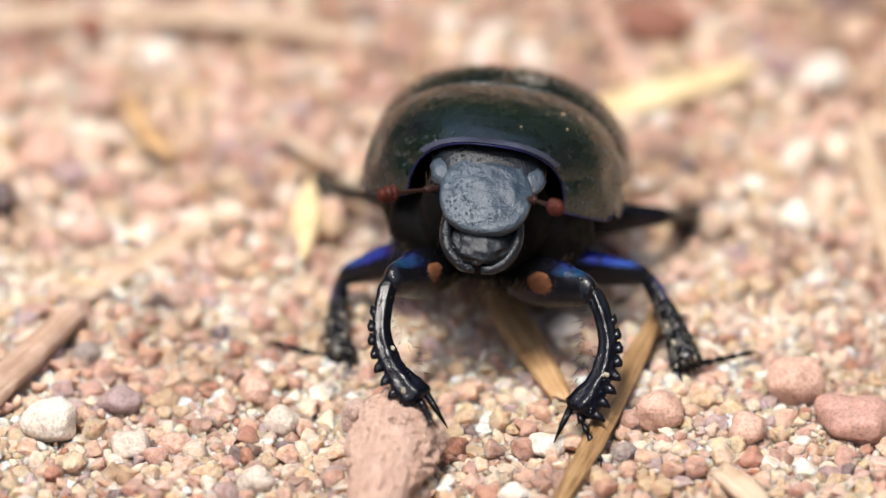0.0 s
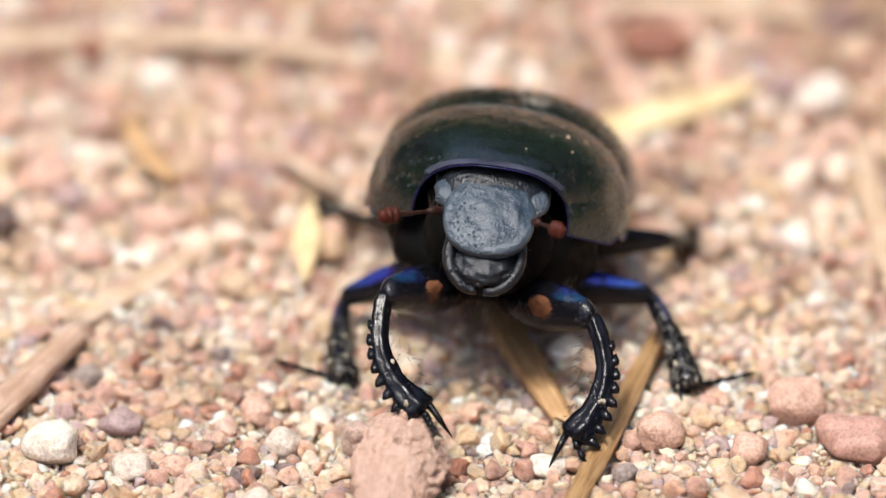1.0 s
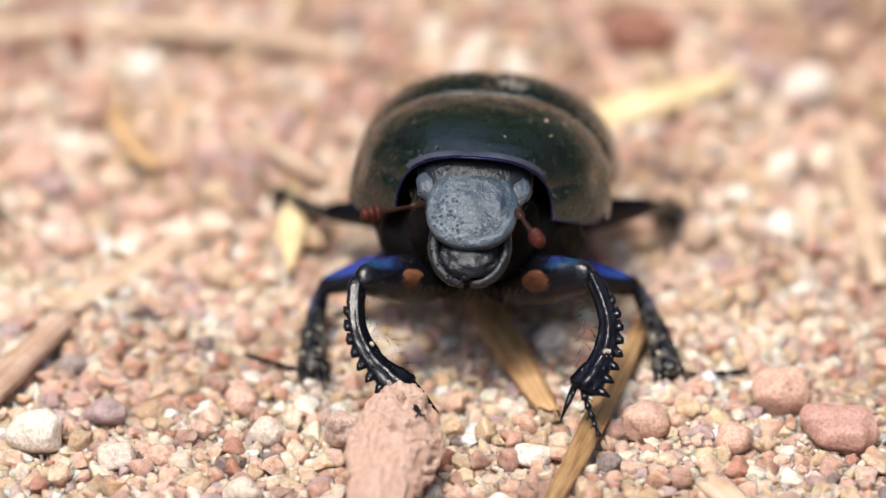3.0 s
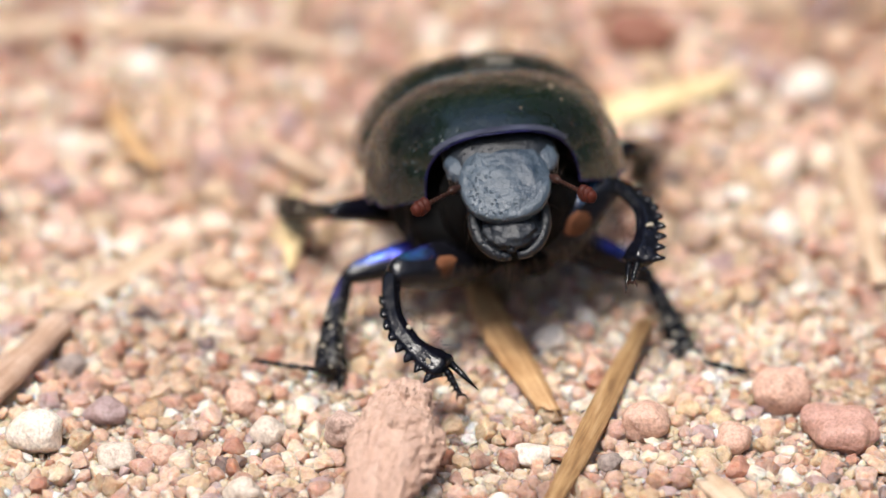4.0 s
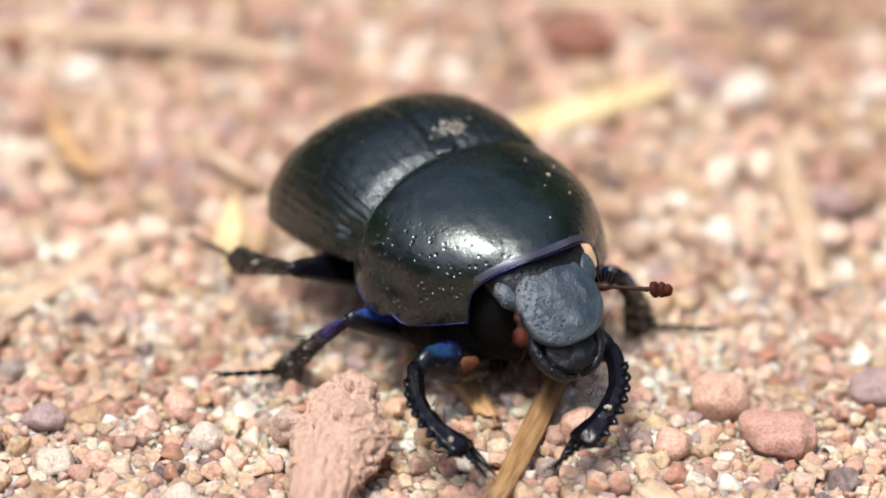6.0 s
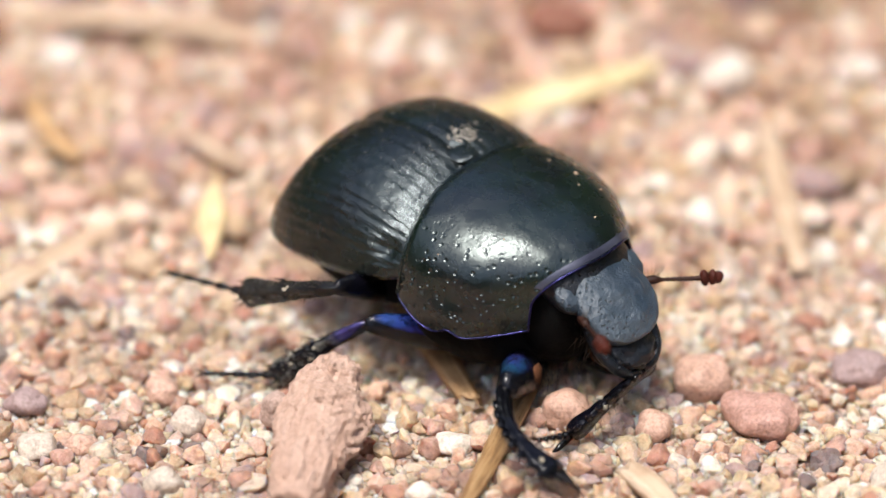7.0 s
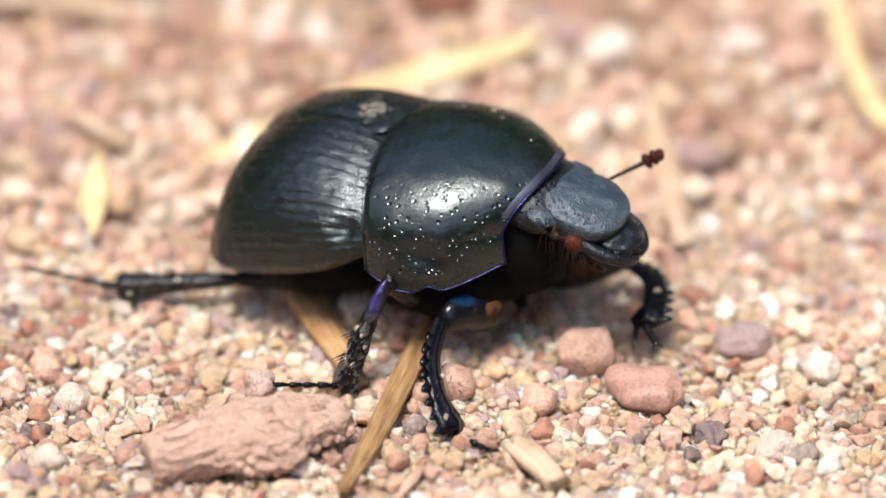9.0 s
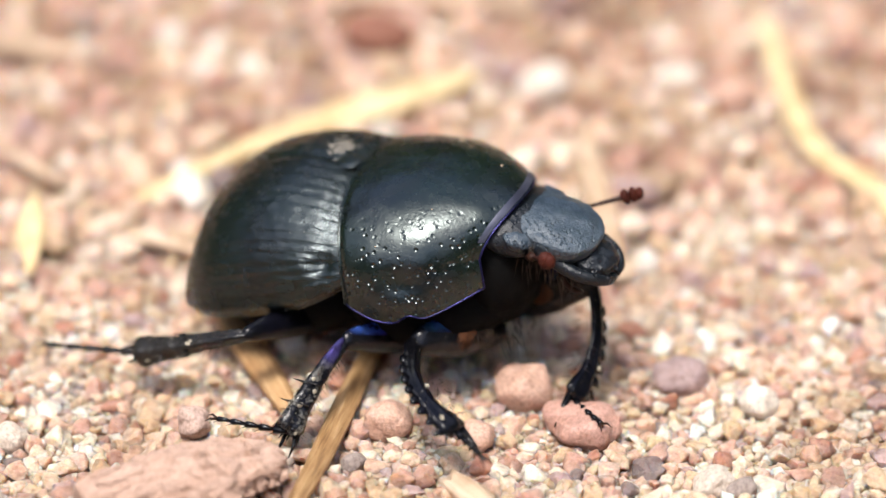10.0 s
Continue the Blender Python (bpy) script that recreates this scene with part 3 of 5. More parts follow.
# ---------- clay lump and the crumb on it ----------
def lump_skin(u, g):
    """A place on the lump: u along it from the bluff end, g round it."""
    x = -4.1 + 8.2 * u
    w = soft(u, [0, 0.04, 0.3, 0.6, 0.85, 0.97, 1], [0.88, 1.02, 1.28, 1.50, 1.12, 0.76, 0.3])
    h = soft(u, [0, 0.04, 0.3, 0.6, 0.85, 0.97, 1], [0.68, 0.84, 1.02, 1.12, 0.88, 0.56, 0.25])
    c, s = math.cos(g), math.sin(g)
    if c < 0:
        w *= 1 + 0.30 * -c * math.exp(-((u - 0.56) / 0.16) ** 2)
    bluff = max(0.0, 1 - u * 1.7)
    plate = (0.04 + 0.06 * bluff) * noise.noise(Vector((x * 0.16, c * 2.6, s * 2.6))) + (0.02 + 0.07 * bluff) * noise.noise(Vector((x * 0.3, c * 11, s * 11)))
    rough = 0.20 * noise.noise(Vector((x * 0.8, c * 1.5, s * 1.5))) + 0.13 * noise.noise(Vector((x * 1.9, c * 3.0, s * 3.0))) + 0.08 * noise.noise(Vector((x * 4.2, c * 6.5, s * 6.5))) + 0.045 * noise.noise(Vector((x * 9, c * 13, s * 13)))
    crack = -0.10 * max(0, 1 - abs(noise.noise(Vector((x * 0.7, c * 1.5 + 5, s * 1.5)))) * 18)
    k = 1 + plate + rough * (0.3 + 0.8 * min(1.0, u * 1.4)) + crack
    return Vector((x + 0.22 * noise.noise(Vector((c * 2, s * 2, u * 2))), c * w * k, s * h * k))


def make_lump():
    """A rolled piece of clay-caked bark along x, its bluff end at -x, with clods stuck on and strips of bark at the bluff end."""
    bm = bmesh.new()
    n, m = 150, 100
    rings = [[bm.verts.new(lump_skin(i / (n - 1), 2 * math.pi * k / m)) for k in range(m)] for i in range(n)]
    for r0, r1 in zip(rings, rings[1:]):
        for k in range(m):
            bm.faces.new((r0[k], r0[(k + 1) % m], r1[(k + 1) % m], r1[k]))
    for r, x in ((rings[0], -4.0), (rings[-1], 4.15)):
        c = bm.verts.new((x, 0, 0))
        for k in range(m):
            bm.faces.new((r[k], r[(k + 1) % m], c))
    ob = tagged(part("clay_lump", bm, M_CLAY), "pinkish clay-caked piece of bark lying on sand", "clay lump")
    state = random.getstate()
    random.seed(77)
    for k in range(26):
        u, g, r = random.uniform(0.25, 0.97), random.uniform(-0.3, math.pi + 0.3), random.uniform(0.10, 0.30)
        bm = bmesh.new()
        blob(bm, lump_skin(u, g) * 0.985, (r * 1.2, r, r * 0.7), 3, 0.7, 1.7, Matrix.Rotation(random.uniform(0, 6), 3, "X") @ Matrix.Rotation(random.uniform(0, 6), 3, "Z"), k * 2.3)
        part("clod", bm, M_CLAY, ob)
    for k in range(7):
        g, u0 = 0.25 + k * 0.42, random.uniform(0.01, 0.08)
        line = [lump_skin(u0 + 0.04 * q, g + 0.05 * math.sin(q)) * 1.01 for q in range(random.randint(5, 9))]
        bm = bmesh.new()
        tube(bm, line, [(0.16 - 0.10 * abs(2 * q / (len(line) - 1) - 1), 0.07) for q in range(len(line))], 8, (0, -math.sin(g), math.cos(g)))
        part("bark_strip", bm, M_CLAY, ob)
    random.setstate(state)
    return ob


lump = make_lump()
crumb = pebble(-3.0, -9.2, 0.76, 0.85, M_CRUMB, "rough grey-brown crumb leaning on the clay lump", 41, 0.85, 20, "soil_crumb", 0.2, 0.5, 4)


# ---------- the beetle: x forward, y to its left ----------
beetle = tagged(new("beetle"), "glossy black dung beetle with violet-blue legs walking on sand", "beetle")


WING = 8.0


def elytron(side):
    """One wing case: domed, with long grooves, its edge turned under."""
    bm = bmesh.new()
    nu, nv = 72, 72
    grid = []
    for i in range(nu + 1):
        u = i / nu
        x = 0.75 - WING * (1 - math.cos(u * math.pi / 2)) ** 0.86
        q = (0.75 - x) / WING
        w = 5.25 * (soft(q, [0, 0.08, 0.25, 0.5, 0.75, 0.9, 0.97, 1], [0.92, 0.965, 1.0, 1.01, 0.99, 0.88, 0.68, 0.03]))
        top = soft(q, [0, 0.08, 0.14, 0.22, 0.4, 0.6, 0.8, 0.92, 1], [6.9, 7.22, 7.44, 7.68, 7.86, 7.60, 6.90, 5.75, 2.2])
        low = soft(q, [0, 0.12, 0.3, 0.6, 1], [4.9, 4.5, 4.0, 3.5, 2.9])
        row = []
        for j in range(nv + 1):
            v = j / nv
            a = v * math.radians(104)
            h = top - low
            y = w * math.sin(min(a, math.pi / 2)) ** 0.89 if a < math.pi / 2 else w * (1 - 0.35 * (a - math.pi / 2))
            z = low + h * (max(0.0, math.cos(a)) ** 0.9 if a < math.pi / 2 else 0.55 * math.cos(a))
            s = v * 17.0
            fade = min(1, (1 - v) * 5) * min(1, q * 12) * min(1, (1 - q) * 3)
            groove = 0.045 * math.exp(-((s - round(s)) / 0.13) ** 2) * fade if round(s) > 0 else 0.0
            wav = 0.016 * noise.noise(Vector((x * 1.5, y * 2.2, 4 + side))) + 0.010 * noise.noise(Vector((x * 4.5, y * 5, 2)))
            seam = 0.10 * math.exp(-(v / 0.02) ** 2)
            n = Vector((0, math.sin(a), max(0, math.cos(a)) + 0.05)).normalized()
            dent = 0.26 * math.exp(-((x + 0.15) / 0.55) ** 2 - ((v - 0.66) / 0.09) ** 2)
            d = wav - groove - seam - dent
            row.append(bm.verts.new((x, side * (y + n.y * d + 0.015), z + n.z * d)))
        grid.append(row)
    for r0, r1 in zip(grid, grid[1:]):
        for k in range(nv):
            bm.faces.new((r0[k], r0[k + 1], r1[k + 1], r1[k]))
    return part("elytron", bm, M_SHELL, beetle, "black-green grooved wing case")


for side in (1, -1):
    elytron(side)


def pron_point(u, v):
    """A place on the neck shield: u from back to front, v from -1 (its right edge) over the top to 1."""
    a = v * math.radians(96)
    sn = math.sin(abs(a)) if abs(a) < math.pi / 2 else 1.0
    back = -0.12 + 0.80 * sn ** 2
    front = 6.75 - 1.15 * sn ** 1.6 + (0.25 if sn > 0.93 else 0) * (sn - 0.93) / 0.07
    x = back + (front - back) * u
    w = soft(u, [0, 0.06, 0.3, 0.6, 0.85, 1], [4.95, 5.13, 5.25, 4.85, 3.88, 3.08])
    top = soft(u, [0, 0.06, 0.3, 0.6, 0.85, 0.96, 1], [7.66, 7.78, 7.90, 7.78, 7.35, 6.98, 6.85])
    low = soft(u, [0, 0.3, 0.6, 1], [4.25, 3.75, 3.75, 4.35])
    y = w * math.copysign(sn ** 0.84, v)
    z = low + (top - low) * (max(0.0, math.cos(a)) ** 0.84 if abs(a) < math.pi / 2 else 0.4 * math.cos(a))
    z += 0.34 * math.exp(-((u - 0.52) / 0.07) ** 2) * max(0.0, (abs(v) - 0.84) / 0.16)
    return Vector((x, y, z))


def pronotum():
    bm = bmesh.new()
    nu, nv = 64, 150
    grid = []
    for i in range(nu + 1):
        row = []
        for j in range(nv + 1):
            u, v = i / nu, j / nv * 2 - 1
            p = pron_point(u, v)
            pit = pron_point(0.5, -0.76), pron_point(0.5, 0.76)
            for q in pit:
                dd = math.hypot((p.x - q.x) / 1.7, p.y - q.y, p.z - q.z)
                p = p - Vector((0, math.copysign(0.7, v), 0.5)) * (0.22 * math.exp(-(dd / 0.6) ** 2))
            p = p + Vector((0, 0, 0.025 * noise.noise(p * 1.2)))
            row.append(bm.verts.new(p))
        grid.append(row)
    for r0, r1 in zip(grid, grid[1:]):
        for k in range(nv):
            bm.faces.new((r0[k], r0[k + 1], r1[k + 1], r1[k]))
    ob = part("pronotum", bm, M_PRON, beetle, "black-green pitted neck shield")
    bm = bmesh.new()
    rows = []
    for i in range(5):
        u = 0.952 + 0.0100 * i
        rows.append([bm.verts.new(pron_point(u, -0.55 + 1.10 * k / 80) + Vector((0.0, 0.02 * math.copysign(1, k - 40), 0.035 + 0.02 * math.sin(i / 4 * math.pi)))) for k in range(81)])
    for r0, r1 in zip(rows, rows[1:]):
        for k in range(80):
            bm.faces.new((r0[k], r0[k + 1], r1[k + 1], r1[k]))
    part("collar", bm, M_COLLAR, ob, "silvery lilac-grey flat front margin")
    for name, line, r in (("front_rim", [pron_point(1.0, -1 + 2 * k / 60) for k in range(61)], 0.045),
                          ("side_rim", [pron_point(k / 30, -0.985) for k in range(31)], 0.04),
                          ("side_rim", [pron_point(k / 30, 0.985) for k in range(31)], 0.04),
                          ("back_rim", [pron_point(0.0, -1 + 2 * k / 60) for k in range(61)], 0.07)):
        bm = bmesh.new()
        tube(bm, line, [r] * len(line), 8, (0.3, 0.2, 1))
        part(name, bm, M_PRON if name == "back_rim" else M_RIM, ob, "" if name == "back_rim" else "dark blue raised rim")
    return ob


pronotum()


def scutellum():
    bm = bmesh.new()
    blob(bm, (-0.75, 0, 7.66), (0.55, 0.6, 0.10), 3, 0.1, 1.5)
    part("scutellum", bm, M_SHELL, beetle)


def underside():
    bm = bmesh.new()
    blob(bm, (-2.9, 0, 2.9), (4.7, 4.4, 2.2), 4, 0.06, 2)
    part("abdomen", bm, M_BLACK, beetle, "dull black underside")
    bm = bmesh.new()
    blob(bm, (2.4, 0, 2.75), (3.9, 4.2, 2.3), 4, 0.1, 2)
    blob(bm, (5.4, 0, 3.8), (1.6, 2.6, 2.5), 3, 0.05, 2)
    part("thorax", bm, M_BLACK, beetle, "dull black underside")
    bm = bmesh.new()
    for _ in range(1100):
        x, y = random.uniform(-3.5, 6.6), random.uniform(-3.6, 3.6)
        z = 2.4 - 1.5 * (1 - (y / 4) ** 2)
        spike(bm, (x, y, z + 0.3), (x + random.gauss(0.1, 0.3), y + random.gauss(0, 0.3), z - random.uniform(0.2, 0.9)), 0.016, 3)
    tagged(part("belly_hair", bm, M_HAIR, beetle, "brown hair fringe under the body"), kind="stuff")


scutellum()
underside()


# ---------- head ----------
def head():
    """The head in its own space: origin at the neck, x along the sloping face, z out of it."""
    bm = bmesh.new()
    made = bmesh.ops.create_icosphere(bm, subdivisions=5, radius=1.0)["verts"]
    for v in made:
        n = v.co.copy()
        g = math.atan2(n.y, n.x)
        rad = math.hypot(n.x, n.y)
        e = 2.35 if n.x > 0 else 1.9
        reach = (abs(math.cos(g) / 1.74) ** e + abs(math.sin(g) / 1.70) ** e) ** (-1 / e)
        z = n.z
        dome = 0.42 * z if z > 0 else 1.3 * z
        x, y = math.cos(g) * rad * reach, math.sin(g) * rad * reach
        ridge = 0.05 * math.exp(-((rad - 0.62) / 0.10) ** 2) * (1 if n.x > -0.2 else 0.2) if z > 0 else 0
        knob = 0.07 * math.exp(-((n.x - 0.05) ** 2 + n.y ** 2) / 0.02) if z > 0 else 0
        dip = -0.02 * math.exp(-((n.x - 0.32) ** 2 + (abs(n.y) - 0.35) ** 2) / 0.05) if z > 0 else 0
        wr = 0.07 * noise.noise(Vector((x * 1.6, y * 1.6, 2))) + 0.035 * noise.noise(Vector((x * 4.5, y * 4.5, 9))) + 0.022 * noise.noise(Vector((x * 9, y * 9, 5)))
        flare = 0.03 * max(0, rad - 0.8) / 0.2 if z > 0 else 0
        v.co = Vector((x + 1.9, y, dome + ridge + knob + dip + flare + (wr if z > -0.1 else 0)))
    top = part("head", bm, M_HEAD, beetle, "blue-grey wrinkled head plate")
    bm = bmesh.new()
    blob(bm, (0.35, 0, -0.62), (1.75, 2.12, 1.0), 4, 0.06, 2)
    part("neck", bm, M_JAW, top)
    for s in (1, -1):
        bm = bmesh.new()
        blob(bm, (1.0, s * 1.62, -0.24), (0.62, 0.50, 0.26), 3, 0.25, 2)
        part("cheek_lobe", bm, M_HEAD, top)
        bm = bmesh.new()
        blob(bm, (1.0, s * 1.80, -0.42), (0.38, 0.24, 0.22), 3)
        part("eye", bm, M_EYE, top, "small grey eye")
        bm = bmesh.new()
        pts = [(2.2, s * 1.2, -0.70), (3.3, s * 1.32, -0.80), (4.05, s * 1.1, -0.86), (4.5, s * 0.6, -0.98), (4.55, s * 0.12, -1.05)]
        tube(bm, spline_pts(pts, 14), [(0.30 - 0.010 * k, 0.26 - 0.007 * k) for k in range(14)], 9, (0, 0, 1))
        part("mandible", bm, M_JAW, top, "curved blue-black jaw")
        bm = bmesh.new()
        pts = [(2.6, s * 0.6, -1.5), (3.2, s * 0.75, -1.9), (3.7, s * 0.45, -2.1)]
        tube(bm, spline_pts(pts, 8), [0.11, 0.12, 0.11, 0.12, 0.12, 0.12, 0.11, 0.06], 7)
        part("palp", bm, M_ANT, top)
    bm = bmesh.new()
    blob(bm, (3.55, 0, -0.74), (0.95, 1.12, 0.46), 4, 0.2, 3.5)
    part("labrum", bm, M_JAW, top, "dark upper lip below the head plate")
    bm = bmesh.new()
    for _ in range(170):
        y = random.uniform(-1.5, 1.5)
        x = random.uniform(0.8, 3.4)
        spike(bm, (x, y, -1.3), (x + random.gauss(0.25, 0.2), y * 1.1 + random.gauss(0, 0.15), -1.3 - random.uniform(0.5, 1.2)), 0.02, 3)
    tagged(part("mouth_hair", bm, M_HAIR, top, "brown bristles under the jaws"), kind="stuff")
    return top


HEAD = head()
HEAD.scale = (1.06, 1.06, 1.06)


def antenna(side):
    """Stalk along x and a club of three plates."""
    bm = bmesh.new()
    tube(bm, [(0, 0, 0), (0.3, 0, 0.02), (0.7, 0, 0.05), (0.95, 0, 0.04)], [0.10, 0.16, 0.19, 0.10], 8)
    beads = [(0.9 + 0.08 * k, 0, 0.04) for k in range(23)]
    tube(bm, beads, [0.065 + 0.025 * (k % 3 == 1) + 0.0015 * k for k in range(23)], 8)
    x = 2.6
    top = part("antenna", bm, M_ANT, beetle, "thin red-brown antenna")
    for k, (dx, r) in enumerate(((0.10, 0.34), (0.42, 0.33), (0.66, 0.27))):
        bm = bmesh.new()
        blob(bm, (x + dx, 0.05 * side, 0.02), (0.19, r * 0.85, r), 3, 0.15, 2, Matrix.Rotation(radians(12 * (k - 1)), 3, "Y"), k)
        part("club_plate", bm, M_CLUB, top, "velvety red-brown club plate")
    bm = bmesh.new()
    for k in range(5):
        spike(bm, (0.5 + 0.08 * k, 0, 0.15), (0.3 + 0.25 * k, random.gauss(0, 0.15), 0.9), 0.015, 3)
    tagged(part("antenna_hair", bm, M_HAIR, top), kind="stuff")
    return top


ANTENNA = {"L": antenna(1), "R": antenna(-1)}


# ---------- legs: every piece runs along x, its outer edge towards z ----------
def hairs(bm, n, length, r0, r1, zs=(-1, 1), reach=0.8):
    for _ in range(n):
        x = random.uniform(0.1, 0.98) * length
        g = random.uniform(0, 2 * math.pi)
        r = lerp(x / length, [0, 1], [r0, r1]) * 0.8
        c, s = math.cos(g), math.sin(g)
        ln = random.uniform(0.3, 1.0) * reach
        spike(bm, (x, c * r * 0.6, s * r), (x + random.uniform(0.1, 0.5) * ln, c * (r * 0.6 + ln * 0.7), s * (r + ln * 0.7)), 0.016, 3)


def femur(kind, length, side):
    fat = {"F": 1.28, "M": 0.92, "H": 0.84}[kind]
    bm = bmesh.new()
    n = 32
    pts, rad = [], []
    for k in range(n):
        u = k / (n - 1)
        pts.append((length * (u * 1.06 - 0.03), 0, 0.10 * math.sin(u * math.pi)))
        h = fat * soft(u, [0, 0.12, 0.45, 0.8, 0.95, 1], [0.45, 0.8, 1.0, 0.72, 0.52, 0.30])
        rad.append((h * 0.62, h * 0.78))
    tube(bm, pts, rad, 28)
    for v in bm.verts:
        g = math.atan2(v.co.z, v.co.y)
        f = 1 + 0.07 * math.cos(3 * g + 0.6) + 0.05 * noise.noise(v.co * 2.2 + Vector((side * 3, ord(kind), 0)))
        v.co.y *= f
        v.co.z *= f
    ob = part("femur", bm, {"F": M_THIGH, "M": M_FEMUR, "H": M_LEG}[kind], beetle, "black upper leg" if kind == "H" else "black upper leg with violet-blue shine")
    if kind == "F":
        bm = bmesh.new()
        s = -side
        blob(bm, (length * 0.46, s * 0.52, 0.14), (0.74, 0.30, 0.52), 4, 0.04, 2)
        for _ in range(620):
            a, b = random.gauss(0, 0.33), random.gauss(0, 0.22)
            y = 0.52 + 0.30 * math.sqrt(max(0.0, 1 - (a / 0.72) ** 2 - (b / 0.50) ** 2))
            spike(bm, (length * 0.46 + a, s * (y - 0.04), b + 0.14), (length * 0.46 + a + 0.14, s * (y + 0.06), b + 0.07), 0.024, 3)
        pad = tagged(part("hair_patch", bm, M_PATCH, ob, "oval orange-brown hair patch"), kind="stuff")
        pad.matrix_basis = at_mm(0, 0, 0)
    bm = bmesh.new()
    hairs(bm, 46, length, fat * 0.6, fat * 0.4)
    tagged(part("leg_hair", bm, M_HAIR, ob), kind="stuff")
    bm = bmesh.new()
    blob(bm, (-0.15, 0, 0.05), (0.75, 0.6, 0.6), 3, 0.1, 2)
    part("coxa", bm, M_BLACK, ob)
    return ob


def tibia(kind, length, side):
    """Front: flat, bowed and toothed; middle and hind: widening, with cross combs and end spurs."""
    bm = bmesh.new()
    n = 40
    pts, rad = [], []
    bow = {"F": 0.85, "M": 0.20, "H": 0.12}[kind]
    for k in range(n):
        u = k / (n - 1)
        pts.append((length * (u * 1.02 - 0.02), 0, bow * math.sin(u * math.pi)))
        if kind == "F":
            h = soft(u, [0, 0.08, 0.4, 0.75, 0.95, 1], [0.26, 0.33, 0.34, 0.44, 0.62, 0.42])
            rad.append((h * 0.62, h))
        else:
            h = soft(u, [0, 0.08, 0.4, 0.8, 0.97, 1], [0.22, 0.34, 0.44, 0.62, 0.72, 0.5])
            rad.append((h * 0.75, h * 0.85))
    tube(bm, pts, rad, 26)
    for v in bm.verts:
        z = v.co.z - bow * math.sin(max(0, min(1, v.co.x / length)) * math.pi)
        g = math.atan2(z, v.co.y)
        f = 0.12 * math.cos(4 * g + 0.4) + 0.14 * noise.noise(v.co * 3.0 + Vector((side * 3, ord(kind), 0)))
        v.co.y *= 1 + f
        v.co.z += z * f
    ob = part("tibia", bm, {"F": M_LEG, "M": M_SHIN, "H": M_DIRTY}[kind], beetle, "black toothed shin" if kind == "F" else "dusty black bristly shin")
    if kind == "F":
        for k in range(8):
            u = 0.22 + 0.78 * k / 7
            h = 0.36 + 0.2 * u
            z = bow * math.sin(u * math.pi)
            bm = bmesh.new()
            big = 0.07 + 0.02 * (k * 5 % 3) + 0.42 * (k / 7) ** 1.8
            tube(bm, [(length * u - 0.1, 0, z + h * 0.6), (length * u + 0.06, 0, z + h + big * 0.5), (length * u + 0.25 * big + 0.1, 0, z + h + big)], [(0.15, 0.30), (0.12, 0.17), (0.04, 0.05)], 8)
            part("tooth", bm, M_LEG, ob)
        bm = bmesh.new()
        tube(bm, [(length * 0.92, 0, -0.25), (length + 0.40, side * 0.05, -0.52), (length + 1.25, side * 0.1, -0.80)], [0.16, 0.13, 0.02], 8)
        part("spur", bm, M_LEG, ob, "long pointed end spur")
    else:
        for k in range(2):
            u = 0.52 + 0.22 * k
            bm = bmesh.new()
            for q in range(7):
                y = (q - 3) * 0.14
                spike(bm, (length * u, y, 0.30), (length * u + 0.3, y * 1.2, 0.95), 0.06, 5)
            tagged(part("comb", bm, M_DIRTY, ob, "row of short black teeth"), kind="stuff")
        for s in (1, -1):
            bm = bmesh.new()
            tube(bm, [(length * 0.96, s * 0.22, -0.2), (length + 0.3, s * 0.3, -0.42), (length + 0.85, s * 0.34, -0.5)], [0.10, 0.075, 0.015], 7)
            part("spur", bm, M_LEG, ob)
        bm = bmesh.new()
        for q in range(12):
            g = 2 * math.pi * q / 12
            spike(bm, (length * 0.97, math.cos(g) * 0.42, math.sin(g) * 0.5), (length * 0.97 + 0.4, math.cos(g) * 0.62, math.sin(g) * 0.72), 0.06, 5)
        tagged(part("end_teeth", bm, M_LEG, ob), kind="stuff")
    bm = bmesh.new()
    for k in range(26 if kind != "F" else 7):
        u = random.uniform(0.45, 1.0)
        g = random.uniform(0, 2 * math.pi)
        h = lerp(u, [0, 1], [0.3, 0.58])
        r = random.uniform(0.04, 0.11)
        blob(bm, (length * u, math.cos(g) * h * 0.72, bow * math.sin(u * math.pi) + math.sin(g) * h * 0.85), (r * 1.4, r, r), 2, 0.5, 2, None, k)
    tagged(part("dried_mud", bm, M_MUD, ob, "pale crumbs of dried mud"), kind="stuff")
    bm = bmesh.new()
    hairs(bm, 150 if kind != "F" else 60, length, 0.3, 0.55, reach=0.8)
    tagged(part("leg_hair", bm, M_HAIR, ob), kind="stuff")
    return ob


